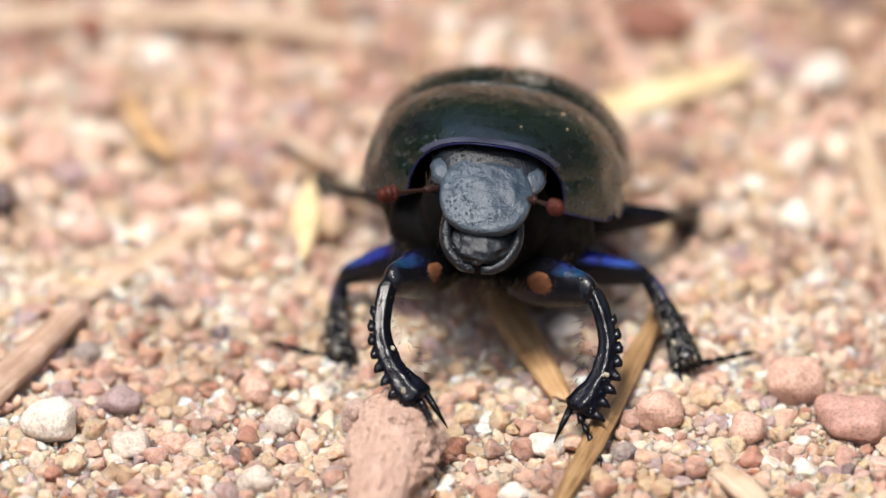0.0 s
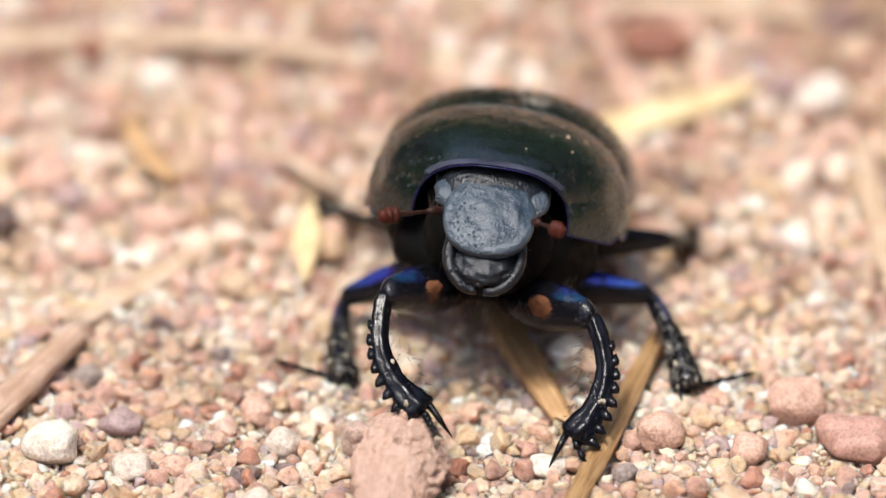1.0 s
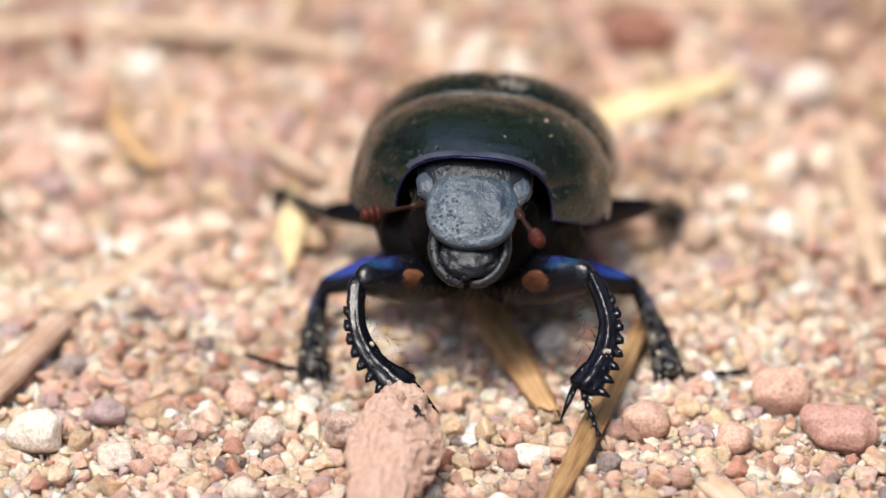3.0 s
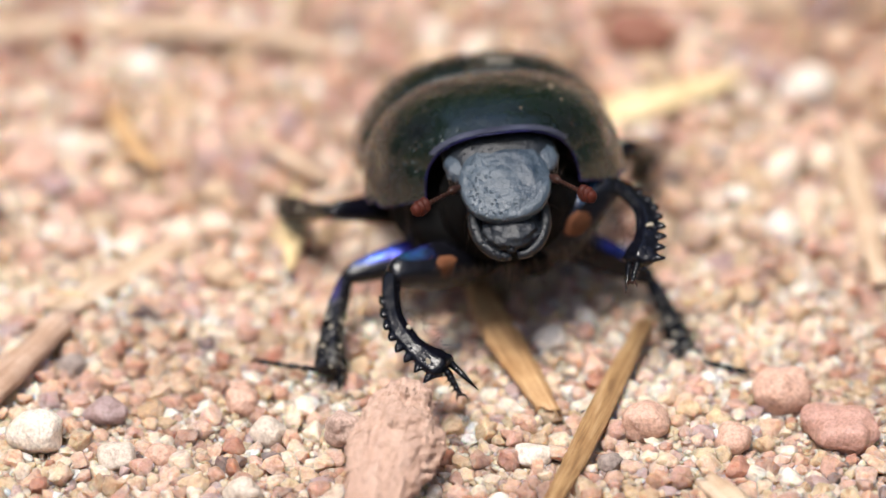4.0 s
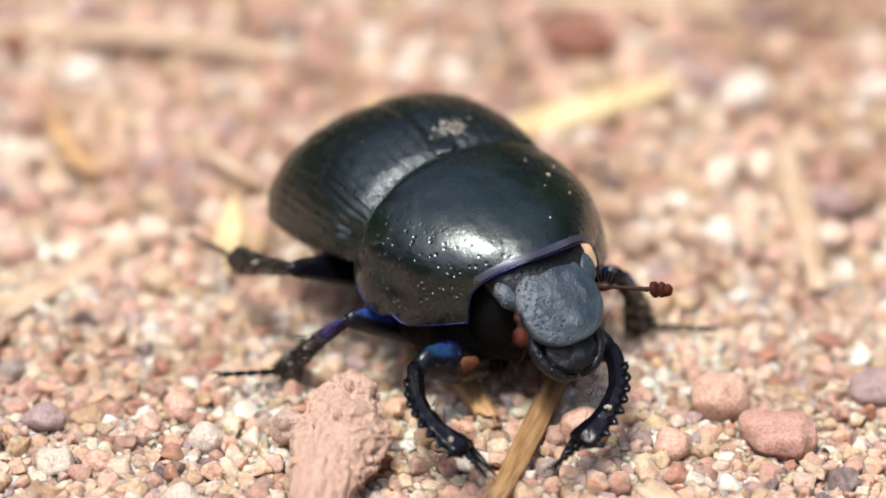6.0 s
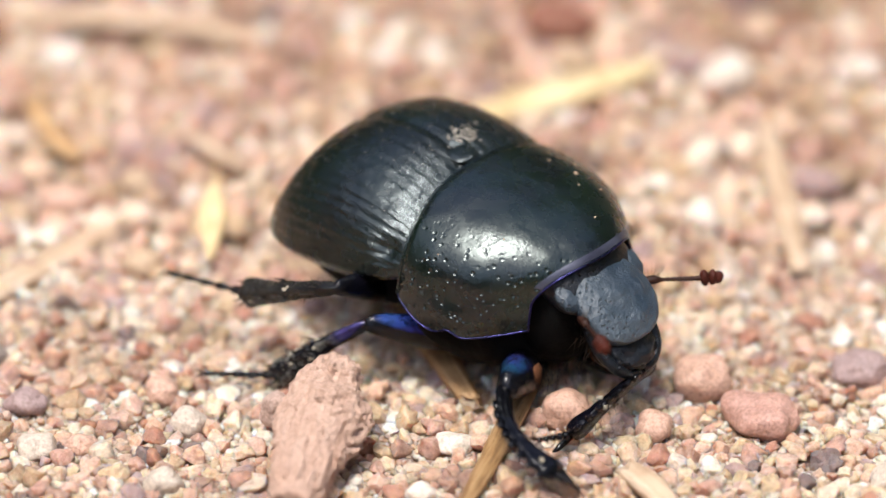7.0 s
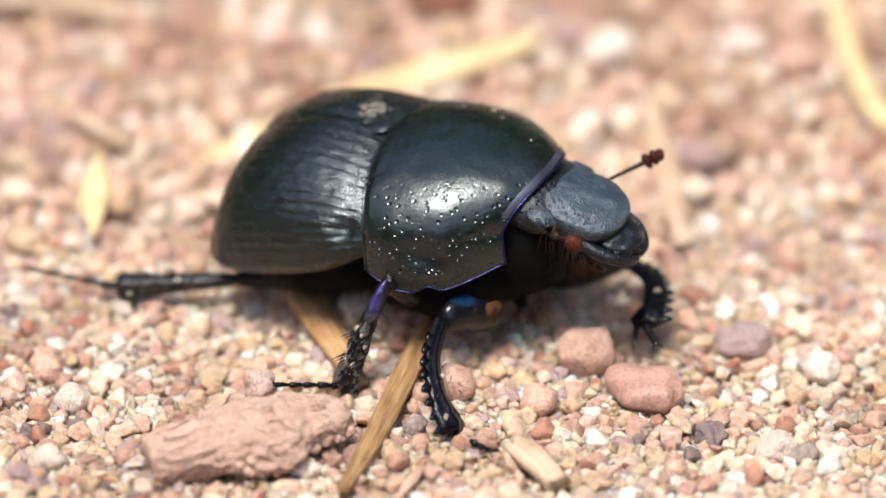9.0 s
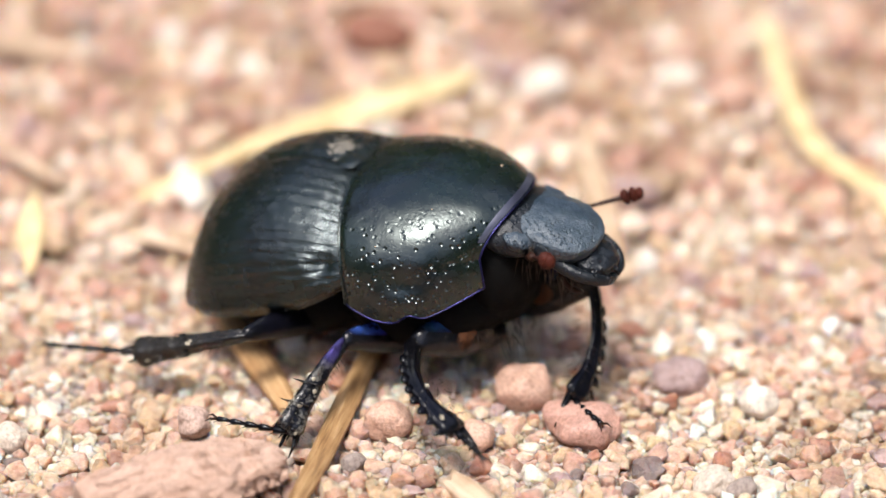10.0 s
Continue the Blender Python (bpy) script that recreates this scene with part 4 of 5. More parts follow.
def tarsus(kind, length, side):
    """A foot of five joints, each a piece of its own on the first, with bristles and two claws."""
    seg = length / 5.2
    mat = M_DIRTY if kind == "H" else M_LEG
    top = None
    for k in range(5):
        x0 = k * seg
        r = 0.15 - 0.012 * k
        bm = bmesh.new()
        tube(bm, [(x0, 0, 0), (x0 + seg * 0.35, 0, 0.02), (x0 + seg * 0.85, 0, 0), (x0 + seg * 1.02, 0, 0)], [r * 0.55, r * 0.85, r * 1.15, r * 0.6], 8)
        if top is None:
            top = part("tarsus", bm, mat, beetle, "thin jointed black foot")
        else:
            part("foot_joint", bm, mat, top)
    bm = bmesh.new()
    for k in range(5):
        x0 = k * seg
        r = 0.15 - 0.012 * k
        for s in (1, -1):
            spike(bm, (x0 + seg * 0.85, s * r, -0.02), (x0 + seg * 1.25, s * r * 2.4, -0.08), 0.025, 3)
    tagged(part("foot_bristles", bm, mat, top), kind="stuff")
    for s in (1, -1):
        bm = bmesh.new()
        tube(bm, [(seg * 5, s * 0.03, 0), (seg * 5 + 0.22, s * 0.16, 0.05), (seg * 5 + 0.42, s * 0.22, -0.08)], [0.06, 0.045, 0.01], 6)
        part("claw", bm, M_ANT, top, "curved claw")
    return top


SIZES = {"F": (4.1, 4.9, 2.4), "M": (4.4, 4.5, 3.0), "H": (4.9, 4.9, 3.9)}
HIPS = {"F": (4.8, 1.3, 1.05), "M": (2.2, 2.1, 1.05), "H": (-1.4, 2.3, 1.8)}
LEGS = {}
for kind in "FMH":
    for name, side in (("R", -1), ("L", 1)):
        a, b, c = SIZES[kind]
        LEGS[kind + name] = (femur(kind, a, side), tibia(kind, b, side), tarsus(kind, c, side))

# specks of sand stuck to the shell
for k, (u, v, r) in enumerate(((0.46, 0.27, 0.10), (0.36, 0.36, 0.06), (0.56, 0.20, 0.05), (0.64, 0.34, 0.06), (0.28, 0.22, 0.05), (0.3, -0.55, 0.04), (0.6, -0.3, 0.04), (0.8, 0.12, 0.05))):
    bm = bmesh.new()
    q = pron_point(u, v)
    blob(bm, q, (r, r * 0.8, r * 0.7), 2, 0.3, 2, None, k)
    part("stuck_grain", bm, M_OCHRE, beetle, "pale sand speck stuck to the shell")


def wing_case_z(x, y):
    """Height of the wing cases at a place near their top."""
    q = (0.75 - x) / WING
    top = soft(q, [0, 0.08, 0.14, 0.22, 0.4, 0.6, 0.8, 0.92, 1], [6.9, 7.22, 7.44, 7.68, 7.86, 7.60, 6.90, 5.75, 2.2])
    low = soft(q, [0, 0.12, 0.3, 0.6, 1], [4.9, 4.5, 4.0, 3.5, 2.9])
    return low + (top - low) * math.sqrt(max(0.0, 1 - (abs(y) / 5.25) ** (2 / 0.89))) ** 0.9


bm = bmesh.new()
for k in range(70):
    x, y = -1.5 + random.gauss(0, 0.30), 0.95 + random.gauss(0, 0.36)
    blob(bm, (x, y, wing_case_z(x, y) - 0.005), (random.uniform(0.025, 0.085), random.uniform(0.025, 0.075), 0.022), 2, 0.5, 2, None, k)
tagged(part("dirt_spot", bm, M_DUST, beetle, "pale dirt dried on the wing case"), kind="stuff")
bm = bmesh.new()
for k in range(70):
    x, y = random.uniform(-7.1, -0.5), random.uniform(-4.3, 4.3)
    r = random.uniform(0.012, 0.04)
    blob(bm, (x, y, wing_case_z(x, y) - 0.01), (r, r, r * 0.7), 1)
tagged(part("dust_specks", bm, M_DUST, beetle, "fine pale dust specks on the wing cases"), kind="stuff")


# ---------- sand ----------
KEEP = [(s[0], s[1], s[2] * 0.8) for s in STONES]
TAKEN = {}
near_big = scatter(-20, 27, -17, -2, 330, 0.36, 0.24, 0.28, 0.75, 0.80, TAKEN, KEEP)
big_parts, big_rest = near_big[:290], near_big[290:]
near = scatter(-26, 38, -22, 5, 80000, 0.165, 0.55, 0.075, 0.60, 0.52, TAKEN, KEEP)
far = scatter(-30, 44, 5, 46, 34000, 0.30, 0.50, 0.12, 1.1, 0.62, TAKEN, KEEP)
rim = scatter(-70, 70, -70, 70, 9000, 0.8, 0.3, 0.4, 1.4, 0.8, TAKEN, [(7, 12, 40)])
FINE = grain_shapes(30, 3)
COARSE = grain_shapes(16, 2)
near = near + big_rest

joined_grains("sand", [g for g in near if g[2] > 0.24], FINE, "coarse pinkish sand grains of many colours")
joined_grains("sand", [g for g in near if g[2] <= 0.24], COARSE, "small sand grains of many colours")
joined_grains("sand", far, COARSE, "pale pink and ochre sand farther off")
joined_grains("sand", rim, COARSE, "loose sand all around")
fill = scatter(-24, 36, -20, 12, 26000, 0.13, 0.28, 0.06, 0.22, 0.45, {}, [])
joined_grains("fine_sand", fill, COARSE, "fine sand between the coarse grains", 0.6)

# the coarse grains that lie nearest, each a piece of the ground
GRAIN_MESHES = []
for vs, fs in FINE[:16]:
    me = bpy.data.meshes.new("grain")
    me.from_pydata((vs * MM).tolist(), [], fs.tolist())
    me.shade_smooth()
    me.materials.append(M_GRAIN_ONE)
    GRAIN_MESHES.append(me)
for k, (x, y, r) in enumerate(big_parts):
    ob = new("grain", GRAIN_MESHES[k % len(GRAIN_MESHES)])
    ob.parent = ground
    ob.matrix_basis = at_mm(x, y, ground_height(x, y) + r * 0.45, random.uniform(-40, 40), random.uniform(-40, 40), random.uniform(0, 360)) @ Matrix.Diagonal((r, r, r, 1))


# ---------- what moves ----------
STEPS = {}


def step(leg, t, knee, ankle, toe):
    """Where a leg's joints are at t seconds, in the beetle's space, in millimetres."""
    STEPS.setdefault(leg, []).append((t, Vector(knee), Vector(ankle), Vector(toe)))


def along(a, d, edge):
    """The pose of a piece at a that runs along d with its outer edge towards edge."""
    x = d.normalized()
    z = (edge - x * edge.dot(x)).normalized()
    y = z.cross(x)
    m = Matrix((x, y, z)).transposed().to_4x4()
    m.translation = a * MM
    return m


def leg_rows(leg):
    """Poses of upper leg, shin and foot, joint on joint, several a second."""
    kind, side = leg[0], 1 if leg[1] == "L" else -1
    rows = STEPS[leg]
    ts = [r[0] for r in rows]
    hip = Vector((HIPS[kind][0], side * HIPS[kind][1], HIPS[kind][2]))
    out = ([], [], [])
    times = sorted(set(ts) | {k / 4 for k in range(41)})
    for t in times:
        knee, ankle, toe = [Vector([soft(t, ts, [r[j][c] for r in rows]) for c in range(3)]) for j in (1, 2, 3)]
        d1 = (knee - hip).normalized()
        k = hip + d1 * SIZES[kind][0]
        d2 = (ankle - knee).normalized()
        a = k + d2 * SIZES[kind][1]
        d3 = (toe - ankle).normalized()
        out[0].append((t, along(hip, d1, Vector((0, 0.15 * side, 1)))))
        out[1].append((t, along(k, d2, d1 * 0.4 + Vector((-0.3, 0.9 * side, 0.25)) if kind == "F" else d1 + Vector((0, 0.3 * side, 0.2)))))
        out[2].append((t, along(a, d3, Vector((0, 0, 1)))))
    return out


step("FR", 0, (8.42, -3.21, 1.33), (10.75, -1.41, -2.59), (13.04, -0.72, -2.78))
step("FR", 2.5, (7.71, -4.08, 1.84), (9.73, -1.67, -1.92), (12.01, -0.93, -2.07))
step("FR", 4, (6.87, -4.78, 1.68), (10.38, -3.30, -1.40), (12.74, -3.01, -1.76))
step("FR", 4.5, (5.77, -5.16, 2.02), (9.48, -4.53, -1.12), (11.84, -4.83, -1.45))
step("FR", 5, (5.33, -4.97, 2.80), (9.30, -4.69, -0.07), (11.59, -5.01, 0.56))
step("FR", 5.5, (4.84, -5.08, 2.63), (9.56, -5.28, 1.34), (11.94, -5.56, 1.56))
step("FR", 7, (6.39, -4.76, 2.57), (10.85, -6.75, 2.15), (12.60, -7.90, 3.31))
step("FR", 7.5, (5.42, -5.06, 2.55), (9.69, -7.00, 1.14), (11.54, -8.02, 2.29))
step("FR", 8, (4.64, -5.17, 2.39), (8.26, -8.23, 1.14), (10.00, -9.58, 2.08))
step("FR", 8.5, (4.16, -4.90, 2.92), (6.38, -8.41, 0.27), (7.97, -10.15, 0.70))
step("FR", 9, (4.01, -5.05, 2.54), (5.94, -8.70, -0.13), (8.10, -9.73, 0.14))
step("FR", 9.5, (3.24, -4.72, 2.71), (5.55, -7.87, -0.28), (7.53, -9.15, 0.15))
step("FR", 10, (3.41, -4.86, 2.54), (6.44, -8.37, 0.97), (8.27, -9.92, 0.87))
step("FL", 0, (7.14, 4.65, 1.54), (9.75, 4.67, -2.63), (11.22, 5.89, -4.12))
step("FL", 2.5, (7.34, 4.46, 1.69), (10.02, 4.34, -2.44), (11.49, 5.52, -3.94))
step("FL", 4, (4.43, 4.53, 3.61), (8.84, 4.76, 1.49), (11.18, 4.22, 1.42))
step("FL", 4.5, (6.30, 4.35, 3.34), (10.45, 3.40, 0.92), (12.65, 2.67, 0.27))
step("FL", 5, (7.60, 3.47, 3.13), (9.33, 2.50, -1.31), (11.15, 0.94, -1.37))
step("FL", 5.5, (8.10, 2.67, 3.06), (12.09, 0.40, 1.36), (13.70, -1.39, 1.37))
step("FL", 7, (8.79, 1.10, 1.98), (9.00, -3.75, 1.34), (9.09, -5.94, 2.31))
step("FL", 7.5, (6.37, 5.04, 1.65), (9.12, 1.00, 1.36), (9.95, -1.23, 1.69))
step("FL", 8, (6.95, 4.16, 3.12), (10.42, 1.04, 4.61), (12.51, -0.07, 4.16))
step("FL", 8.5, (7.13, 4.07, 3.07), (10.98, 1.18, 3.98), (13.29, 0.54, 4.01))
step("FL", 9, (6.98, 4.61, 0.01), (9.83, 0.63, -0.09), (11.21, -1.27, 0.38))
step("FL", 9.5, (8.68, 0.97, 2.31), (10.00, -3.08, -0.10), (11.94, -4.50, -0.13))
step("FL", 10, (8.60, 0.94, 2.54), (8.75, -2.56, -0.89), (10.59, -4.09, -0.83))
step("MR", 0, (0.69, -5.71, -0.86), (4.49, -5.11, -3.26), (3.55, -7.93, -3.14))
step("MR", 2.5, (1.16, -5.95, -0.68), (4.98, -5.50, -3.07), (3.67, -8.17, -2.90))
step("MR", 4, (3.01, -6.42, 0.72), (6.23, -7.64, -2.19), (5.42, -10.46, -1.60))
step("MR", 4.5, (3.02, -6.39, 1.55), (5.23, -9.22, -1.18), (3.19, -11.40, -0.86))
step("MR", 5, (2.61, -6.33, 2.20), (5.45, -8.90, -0.15), (3.23, -10.90, -0.02))
step("MR", 5.5, (2.77, -5.98, 3.10), (0.93, -7.36, -0.75), (1.21, -10.18, 0.22))
step("MR", 7, (-0.31, -5.52, 2.31), (-2.90, -7.69, -0.63), (-5.12, -9.82, -0.69))
step("MR", 7.5, (0.04, -5.49, 2.87), (-2.69, -7.79, 0.15), (-4.58, -10.15, 0.01))
step("MR", 8, (0.91, -5.10, 4.00), (-1.52, -7.01, 0.72), (-2.22, -9.87, 1.26))
step("MR", 8.5, (1.46, -5.02, 4.28), (-0.75, -5.14, 0.38), (-2.03, -7.84, 0.74))
step("MR", 9, (1.79, -5.35, 4.00), (0.56, -7.43, 0.23), (-1.54, -9.40, 1.09))
step("MR", 9.5, (1.36, -5.70, 3.44), (0.90, -9.83, 1.72), (-2.08, -10.19, 1.87))
step("MR", 10, (0.86, -5.85, 2.93), (-0.10, -9.85, 1.11), (-3.04, -10.17, 1.61))
step("ML", 0, (1.98, 6.50, 1.07), (4.92, 8.58, -1.62), (3.26, 11.05, -1.20))
step("ML", 2.5, (1.67, 6.45, 1.06), (4.62, 8.27, -1.81), (3.06, 10.81, -1.45))
step("ML", 4, (1.84, 5.78, -1.22), (5.59, 6.52, -3.66), (7.59, 8.73, -3.96))
step("ML", 4.5, (5.28, 4.92, -0.34), (8.12, 4.31, -3.78), (10.92, 5.33, -4.17))
step("ML", 5, (5.58, 4.45, 2.67), (5.13, 6.11, -1.46), (7.81, 7.46, -1.27))
step("ML", 5.5, (5.62, 4.27, 2.83), (4.78, 6.33, -1.07), (7.48, 7.41, -0.35))
step("ML", 7, (3.51, 5.41, 3.71), (2.22, 6.73, -0.40), (2.61, 9.70, -0.61))
step("ML", 7.5, (2.86, 5.26, 4.07), (1.90, 6.95, 0.01), (0.69, 9.64, -0.57))
step("ML", 8, (2.19, 5.51, 3.83), (1.64, 7.46, -0.19), (-0.36, 9.58, -0.88))
step("ML", 8.5, (1.80, 5.82, 3.37), (1.49, 7.91, -0.60), (-0.86, 9.69, -1.15))
step("ML", 9, (1.64, 5.79, 3.39), (1.55, 8.20, -0.41), (-1.02, 9.73, -0.62))
step("ML", 9.5, (1.56, 5.86, 3.24), (1.52, 8.27, -0.56), (-1.10, 9.70, -0.82))
step("ML", 10, (1.49, 5.82, 3.29), (1.60, 8.38, -0.41), (-1.09, 9.70, -0.41))
step("HR", 0, (-4.61, -5.53, 1.21), (-8.51, -7.89, 0.32), (-11.76, -9.56, 0.92))
step("HR", 2.5, (-4.34, -5.65, 0.91), (-8.24, -7.99, 0.20), (-11.45, -9.63, 0.62))
step("HR", 4, (0.47, -6.23, 2.73), (-4.24, -7.83, 1.78), (-8.18, -8.43, 1.76))
step("HR", 4.5, (0.58, -6.40, 3.00), (-4.29, -7.05, 1.99), (-8.24, -7.25, 2.39))
step("HR", 5, (-0.97, -6.40, 3.74), (-5.67, -6.81, 1.92), (-9.48, -7.55, 0.90))
step("HR", 5.5, (-1.37, -6.49, 3.60), (-5.91, -6.07, 1.39), (-9.75, -5.87, 0.25))
step("HR", 7, (-1.07, -6.29, 4.05), (-5.62, -6.85, 1.47), (-9.73, -7.67, 0.70))
step("HR", 7.5, (-1.63, -6.53, 3.85), (-6.17, -7.30, 1.58), (-10.16, -7.79, 0.81))
step("HR", 8, (-3.15, -6.42, 3.34), (-7.83, -6.68, 1.39), (-11.96, -7.23, 1.29))
step("HR", 8.5, (-4.75, -5.43, 3.09), (-9.64, -5.78, 2.07), (-13.70, -6.42, 2.52))
step("HR", 9, (-5.98, -3.63, 1.57), (-10.58, -5.42, 1.39), (-14.49, -6.21, 2.08))
step("HR", 9.5, (-4.54, -5.53, 2.91), (-9.46, -6.07, 2.10), (-13.44, -6.73, 2.57))
step("HR", 10, (-2.90, -6.53, 3.27), (-7.86, -6.97, 2.14), (-11.95, -7.65, 2.51))
step("HL", 0, (-2.82, 6.58, 2.32), (-7.38, 7.49, 1.11), (-10.96, 8.49, 2.27))
step("HL", 2.5, (-3.34, 6.40, 2.17), (-7.84, 7.21, 0.83), (-11.31, 8.64, 1.89))
step("HL", 4, (-3.86, 6.40, 2.79), (-8.19, 7.06, 0.64), (-11.63, 8.84, 0.91))
step("HL", 4.5, (-4.10, 6.19, 3.01), (-8.26, 7.02, 0.58), (-11.63, 8.95, 0.79))
step("HL", 5, (-4.38, 6.00, 2.97), (-8.27, 7.01, 0.18), (-11.65, 8.89, -0.26))
step("HL", 5.5, (-4.66, 5.84, 2.70), (-8.05, 6.98, -0.65), (-11.36, 8.69, -1.78))
step("HL", 7, (-4.76, 5.76, 2.64), (-7.92, 6.98, -0.89), (-11.20, 8.63, -2.20))
step("HL", 7.5, (-4.73, 5.75, 2.77), (-8.00, 6.99, -0.65), (-11.35, 8.66, -1.74))
step("HL", 8, (-4.72, 5.75, 2.80), (-8.05, 6.98, -0.57), (-11.42, 8.63, -1.60))
step("HL", 8.5, (-4.59, 5.79, 3.04), (-8.17, 7.06, -0.03), (-11.61, 8.81, -0.55))
step("HL", 9, (-4.47, 5.84, 3.19), (-8.27, 7.09, 0.40), (-11.70, 8.91, 0.13))
step("HL", 9.5, (-4.41, 5.87, 3.24), (-8.31, 7.11, 0.57), (-11.72, 8.96, 0.42))
step("HL", 10, (-4.30, 5.93, 3.32), (-8.35, 7.08, 0.85), (-11.71, 9.02, 0.91))


def motions():
    walk(beetle, [
        (0, at_mm(1.76, 0.74, 1.60, -4.28, -15.21, -95.40)),
        (1, at_mm(1.88, 0.73, 1.58, -4.88, -15.20, -95.67)),
        (2.5, at_mm(1.98, 0.72, 1.59, -3.16, -13.63, -95.17)),
        (4, at_mm(2.87, 2.85, 1.61, 4.55, -14.33, -84.64)),
        (4.5, at_mm(3.55, 3.48, 1.60, 5.94, -14.76, -71.18)),
        (5, at_mm(3.73, 0.47, 1.26, -0.38, -2.75, -74.95)),
        (5.5, at_mm(3.12, 0.15, 1.16, 2.70, 3.80, -67.75)),
        (7, at_mm(4.56, -1.81, 0.87, 2.48, 7.45, -43.38)),
        (7.5, at_mm(5.19, -1.17, 0.66, 4.28, 4.22, -39.88)),
        (8, at_mm(5.77, -0.58, 0.62, 5.88, 2.56, -31.59)),
        (8.5, at_mm(6.96, -0.87, 0.57, 7.21, -4.12, -27.95)),
        (9, at_mm(7.43, -1.21, 0.53, 4.02, -4.81, -28.91)),
        (9.5, at_mm(8.24, -1.30, 0.59, 5.14, -7.39, -27.67)),
        (10, at_mm(9.04, -1.45, 0.59, 2.64, -7.91, -26.49)),
    ])
    for leg, pieces in LEGS.items():
        for piece, rows in zip(pieces, leg_rows(leg)):
            walk(piece, rows)
    walk(HEAD, [(t, at_mm(5.95 + out, 0, 6.45, 0, 43 + nod, turn)) for t, nod, turn, out in (
        (0, 0, 3, -0.1), (1, 0, 2, -0.1), (2.5, 2, 1, -0.1), (4, 0, -1, -0.1), (4.5, 1, -7, -0.1), (5, 0, 1, 0), (5.5, -3, 0, 0), (7, -8, -2, 0), (7.5, -11, 0, 0), (8, -21, 2, 0.2), (8.5, -21, 0, 0.1), (10, -20, 0, 0.1))])
    walk(lump, [
        (0, at_mm(-2.1, -12.3, 1.0, 8, -4, 83)), (1, at_mm(-1.95, -12.3, 1.06, 8, -5, 83)), (2.5, at_mm(-1.55, -12.5, 1.28, 8, -10, 82.5)),
        (4, at_mm(-1.55, -12.3, 1.36, 8, -12, 79)), (4.5, at_mm(-1.55, -11.9, 1.36, 8, -12, 78)), (5, at_mm(-1.55, -11.7, 1.36, 8, -12, 78)),
        (5.6, at_mm(-1.35, -11.5, 1.36, 8, -12, 79)), (6.8, at_mm(-1.3, -11.2, 1.36, 8, -12, 78)), (7.6, at_mm(-1.45, -11.8, 1.32, 8, -11, 75)),
        (8, at_mm(-0.3, -12.5, 1.19, 9, -8, 63)), (8.2, at_mm(-0.05, -12.55, 1.07, 12, -5, 46)), (8.4, at_mm(0.35, -12.75, 0.98, 15, -3, 28)),
        (8.6, at_mm(0.55, -12.7, 0.94, 16, -2, 19)), (9, at_mm(0.55, -12.7, 0.94, 16, -2, 18.5)), (10, at_mm(0.4, -13.2, 0.94, 16, -2, 18)),
    ])
    walk(crumb, [
        (0, at_mm(-3.25, -9.0, 0.68, 0, 0, 20)), (4.5, at_mm(-3.35, -9.1, 0.68, 0, 0, 20)), (5.6, at_mm(-3.2, -8.6, 0.68, 0, 0, 19)), (6.8, at_mm(-2.8, -8.45, 0.68, 0, 0, 17)), (7.6, at_mm(-2.65, -8.4, 0.68, 0, 0, 12)),
        (8, at_mm(-2.0, -8.15, 0.65, 0, 0, -5)), (8.2, at_mm(-1.0, -7.95, 0.6, 0, 0, -18)), (8.4, at_mm(0.4, -8.2, 0.55, 0, 0, -32)), (8.6, at_mm(1.05, -8.4, 0.55, 0, 0, -38)), (9, at_mm(1.0, -8.4, 0.55, 0, 0, -40)), (10, at_mm(0.85, -8.3, 0.55, 0, 0, -40)),
    ])
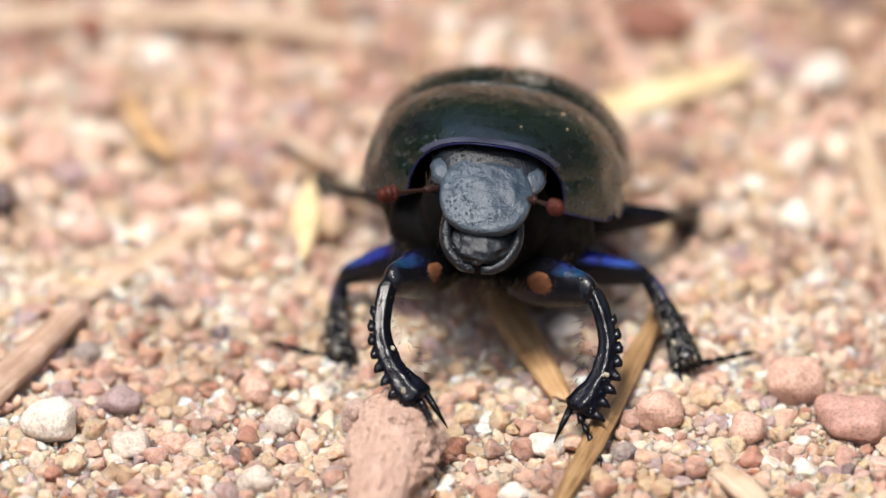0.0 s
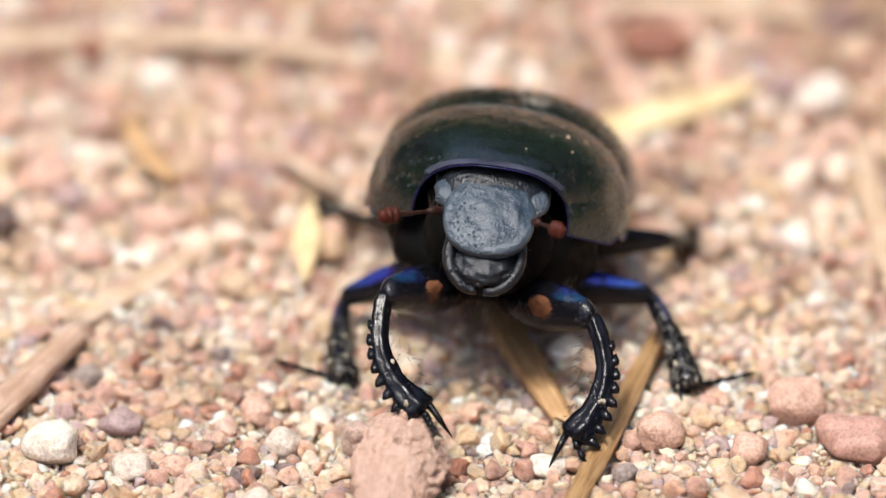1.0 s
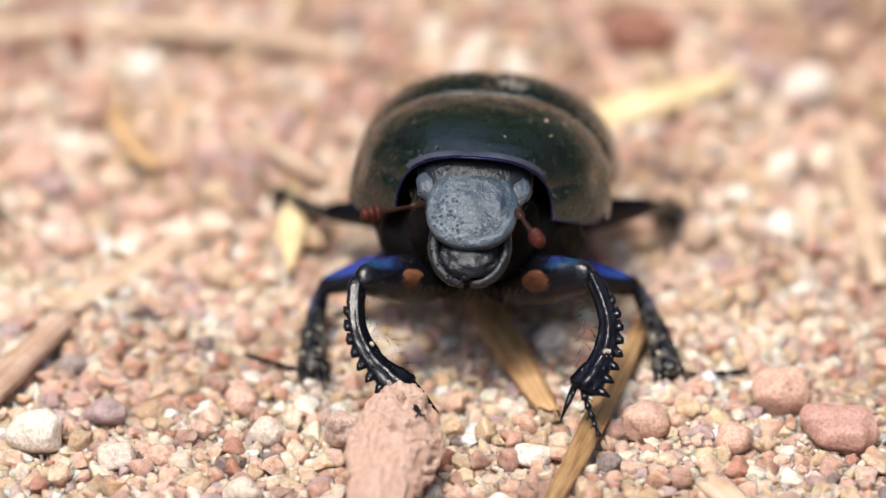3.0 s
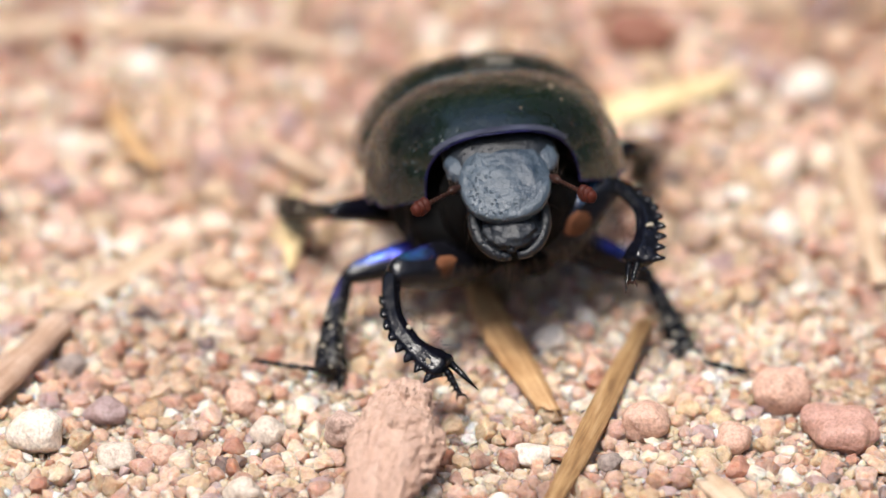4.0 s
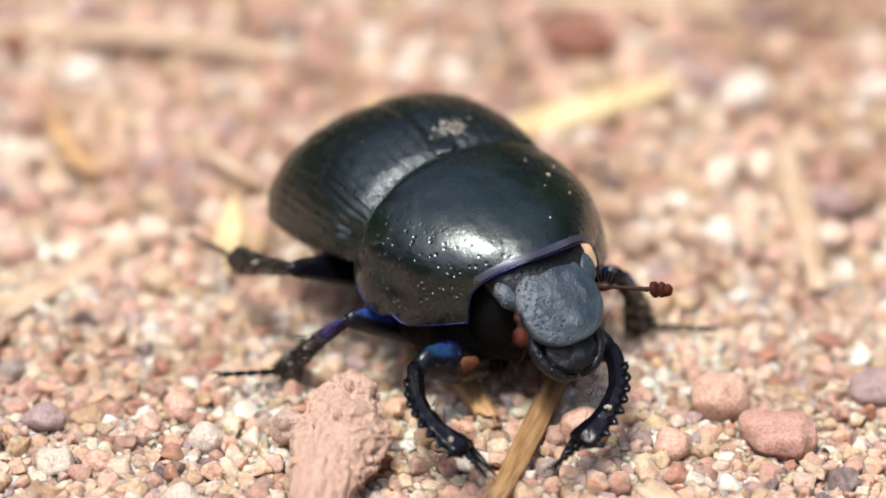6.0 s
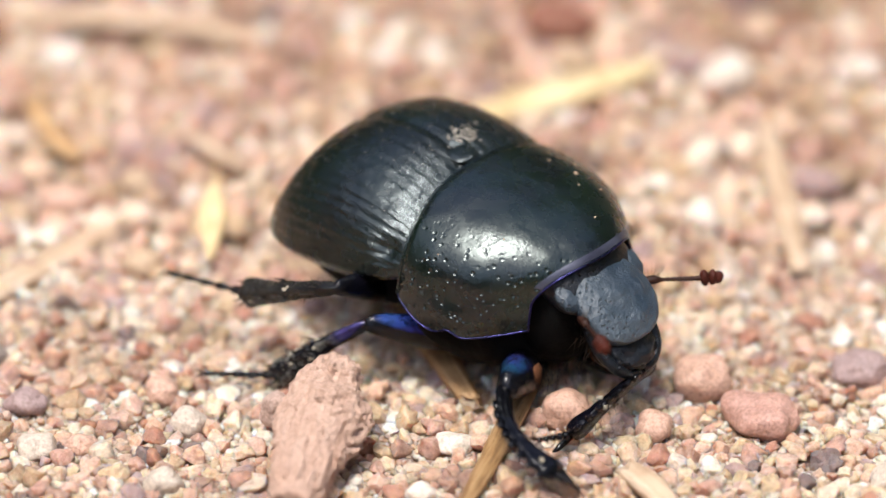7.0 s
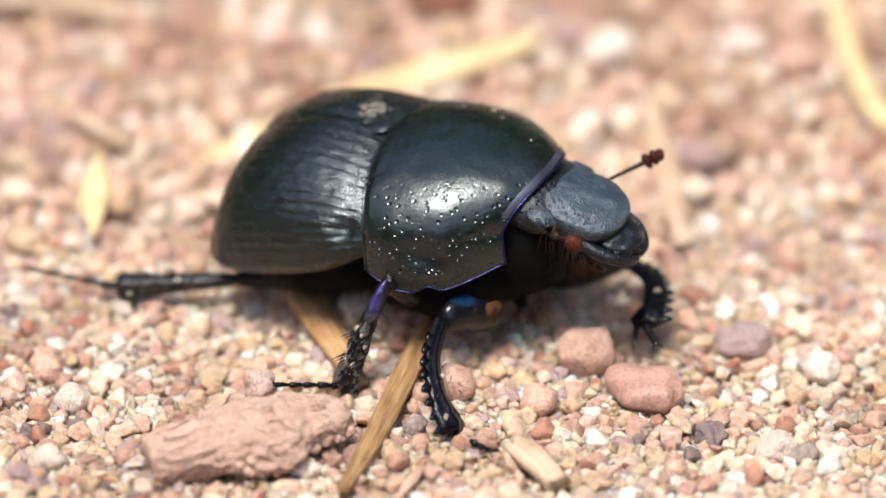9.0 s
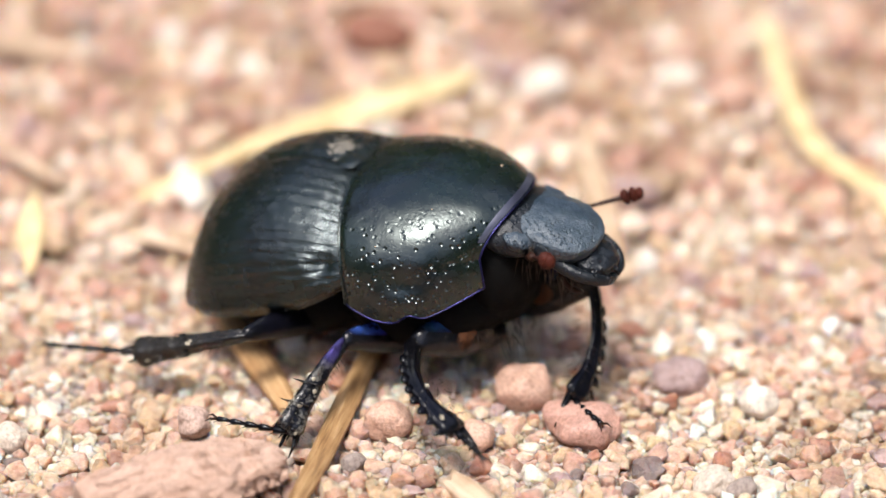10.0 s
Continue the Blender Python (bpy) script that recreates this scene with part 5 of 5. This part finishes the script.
    walk(ANTENNA["R"], [
        (0, along(Vector((7.20, -1.70, 5.00)), Vector((0.79, -0.62, 0.04)), Vector((0, 0, 1)))),
        (1, along(Vector((7.20, -1.70, 5.00)), Vector((0.75, -0.66, 0.02)), Vector((0, 0, 1)))),
        (2.5, along(Vector((7.20, -1.70, 5.00)), Vector((0.71, -0.70, 0.03)), Vector((0, 0, 1)))),
        (4, along(Vector((7.20, -1.70, 5.00)), Vector((0.79, -0.62, -0.01)), Vector((0, 0, 1)))),
        (4.5, along(Vector((7.20, -1.70, 5.00)), Vector((0.78, -0.62, 0.06)), Vector((0, 0, 1)))),
        (5, along(Vector((7.20, -1.70, 5.00)), Vector((0.93, -0.35, 0.13)), Vector((0, 0, 1)))),
        (5.5, along(Vector((7.20, -1.70, 5.00)), Vector((0.83, -0.45, 0.32)), Vector((0, 0, 1)))),
        (7, along(Vector((7.20, -1.70, 5.00)), Vector((0.83, -0.49, 0.26)), Vector((0, 0, 1)))),
        (7.5, along(Vector((7.20, -1.70, 5.00)), Vector((0.82, -0.49, 0.28)), Vector((0, 0, 1)))),
        (8, along(Vector((7.20, -1.70, 5.00)), Vector((0.79, -0.52, 0.34)), Vector((0, 0, 1)))),
        (8.5, along(Vector((7.20, -1.70, 5.00)), Vector((0.77, -0.54, 0.35)), Vector((0, 0, 1)))),
        (9, along(Vector((7.20, -1.70, 5.00)), Vector((0.70, -0.62, 0.36)), Vector((0, 0, 1)))),
        (9.5, along(Vector((7.20, -1.70, 5.00)), Vector((0.63, -0.67, 0.39)), Vector((0, 0, 1)))),
        (10, along(Vector((7.20, -1.70, 5.00)), Vector((0.64, -0.67, 0.39)), Vector((0, 0, 1)))),
    ])
    walk(ANTENNA["L"], [
        (0, along(Vector((7.20, 1.70, 5.00)), Vector((0.90, 0.41, 0.16)), Vector((0, 0, 1)))),
        (1, along(Vector((7.20, 1.70, 5.00)), Vector((0.91, 0.38, 0.16)), Vector((0, 0, 1)))),
        (2.5, along(Vector((7.20, 1.70, 5.00)), Vector((0.94, 0.32, -0.13)), Vector((0, 0, 1)))),
        (4, along(Vector((7.20, 1.70, 5.00)), Vector((0.91, 0.40, -0.08)), Vector((0, 0, 1)))),
        (4.5, along(Vector((7.20, 1.70, 5.00)), Vector((0.91, 0.32, -0.26)), Vector((0, 0, 1)))),
        (5, along(Vector((7.20, 1.70, 5.00)), Vector((0.89, 0.44, 0.09)), Vector((0, 0, 1)))),
        (5.5, along(Vector((7.20, 1.70, 5.00)), Vector((0.83, 0.50, 0.25)), Vector((0, 0, 1)))),
        (7, along(Vector((7.20, 1.70, 5.00)), Vector((0.65, 0.76, 0.03)), Vector((0, 0, 1)))),
        (7.5, along(Vector((7.20, 1.70, 5.00)), Vector((0.57, 0.79, 0.22)), Vector((0, 0, 1)))),
        (8, along(Vector((7.20, 1.70, 5.00)), Vector((0.71, 0.42, 0.56)), Vector((0, 0, 1)))),
        (8.5, along(Vector((7.20, 1.70, 5.00)), Vector((0.83, 0.45, 0.34)), Vector((0, 0, 1)))),
        (9, along(Vector((7.20, 1.70, 5.00)), Vector((0.70, 0.68, 0.24)), Vector((0, 0, 1)))),
        (9.5, along(Vector((7.20, 1.70, 5.00)), Vector((0.90, 0.28, 0.33)), Vector((0, 0, 1)))),
        (10, along(Vector((7.20, 1.70, 5.00)), Vector((0.87, 0.48, 0.10)), Vector((0, 0, 1)))),
    ])


motions()
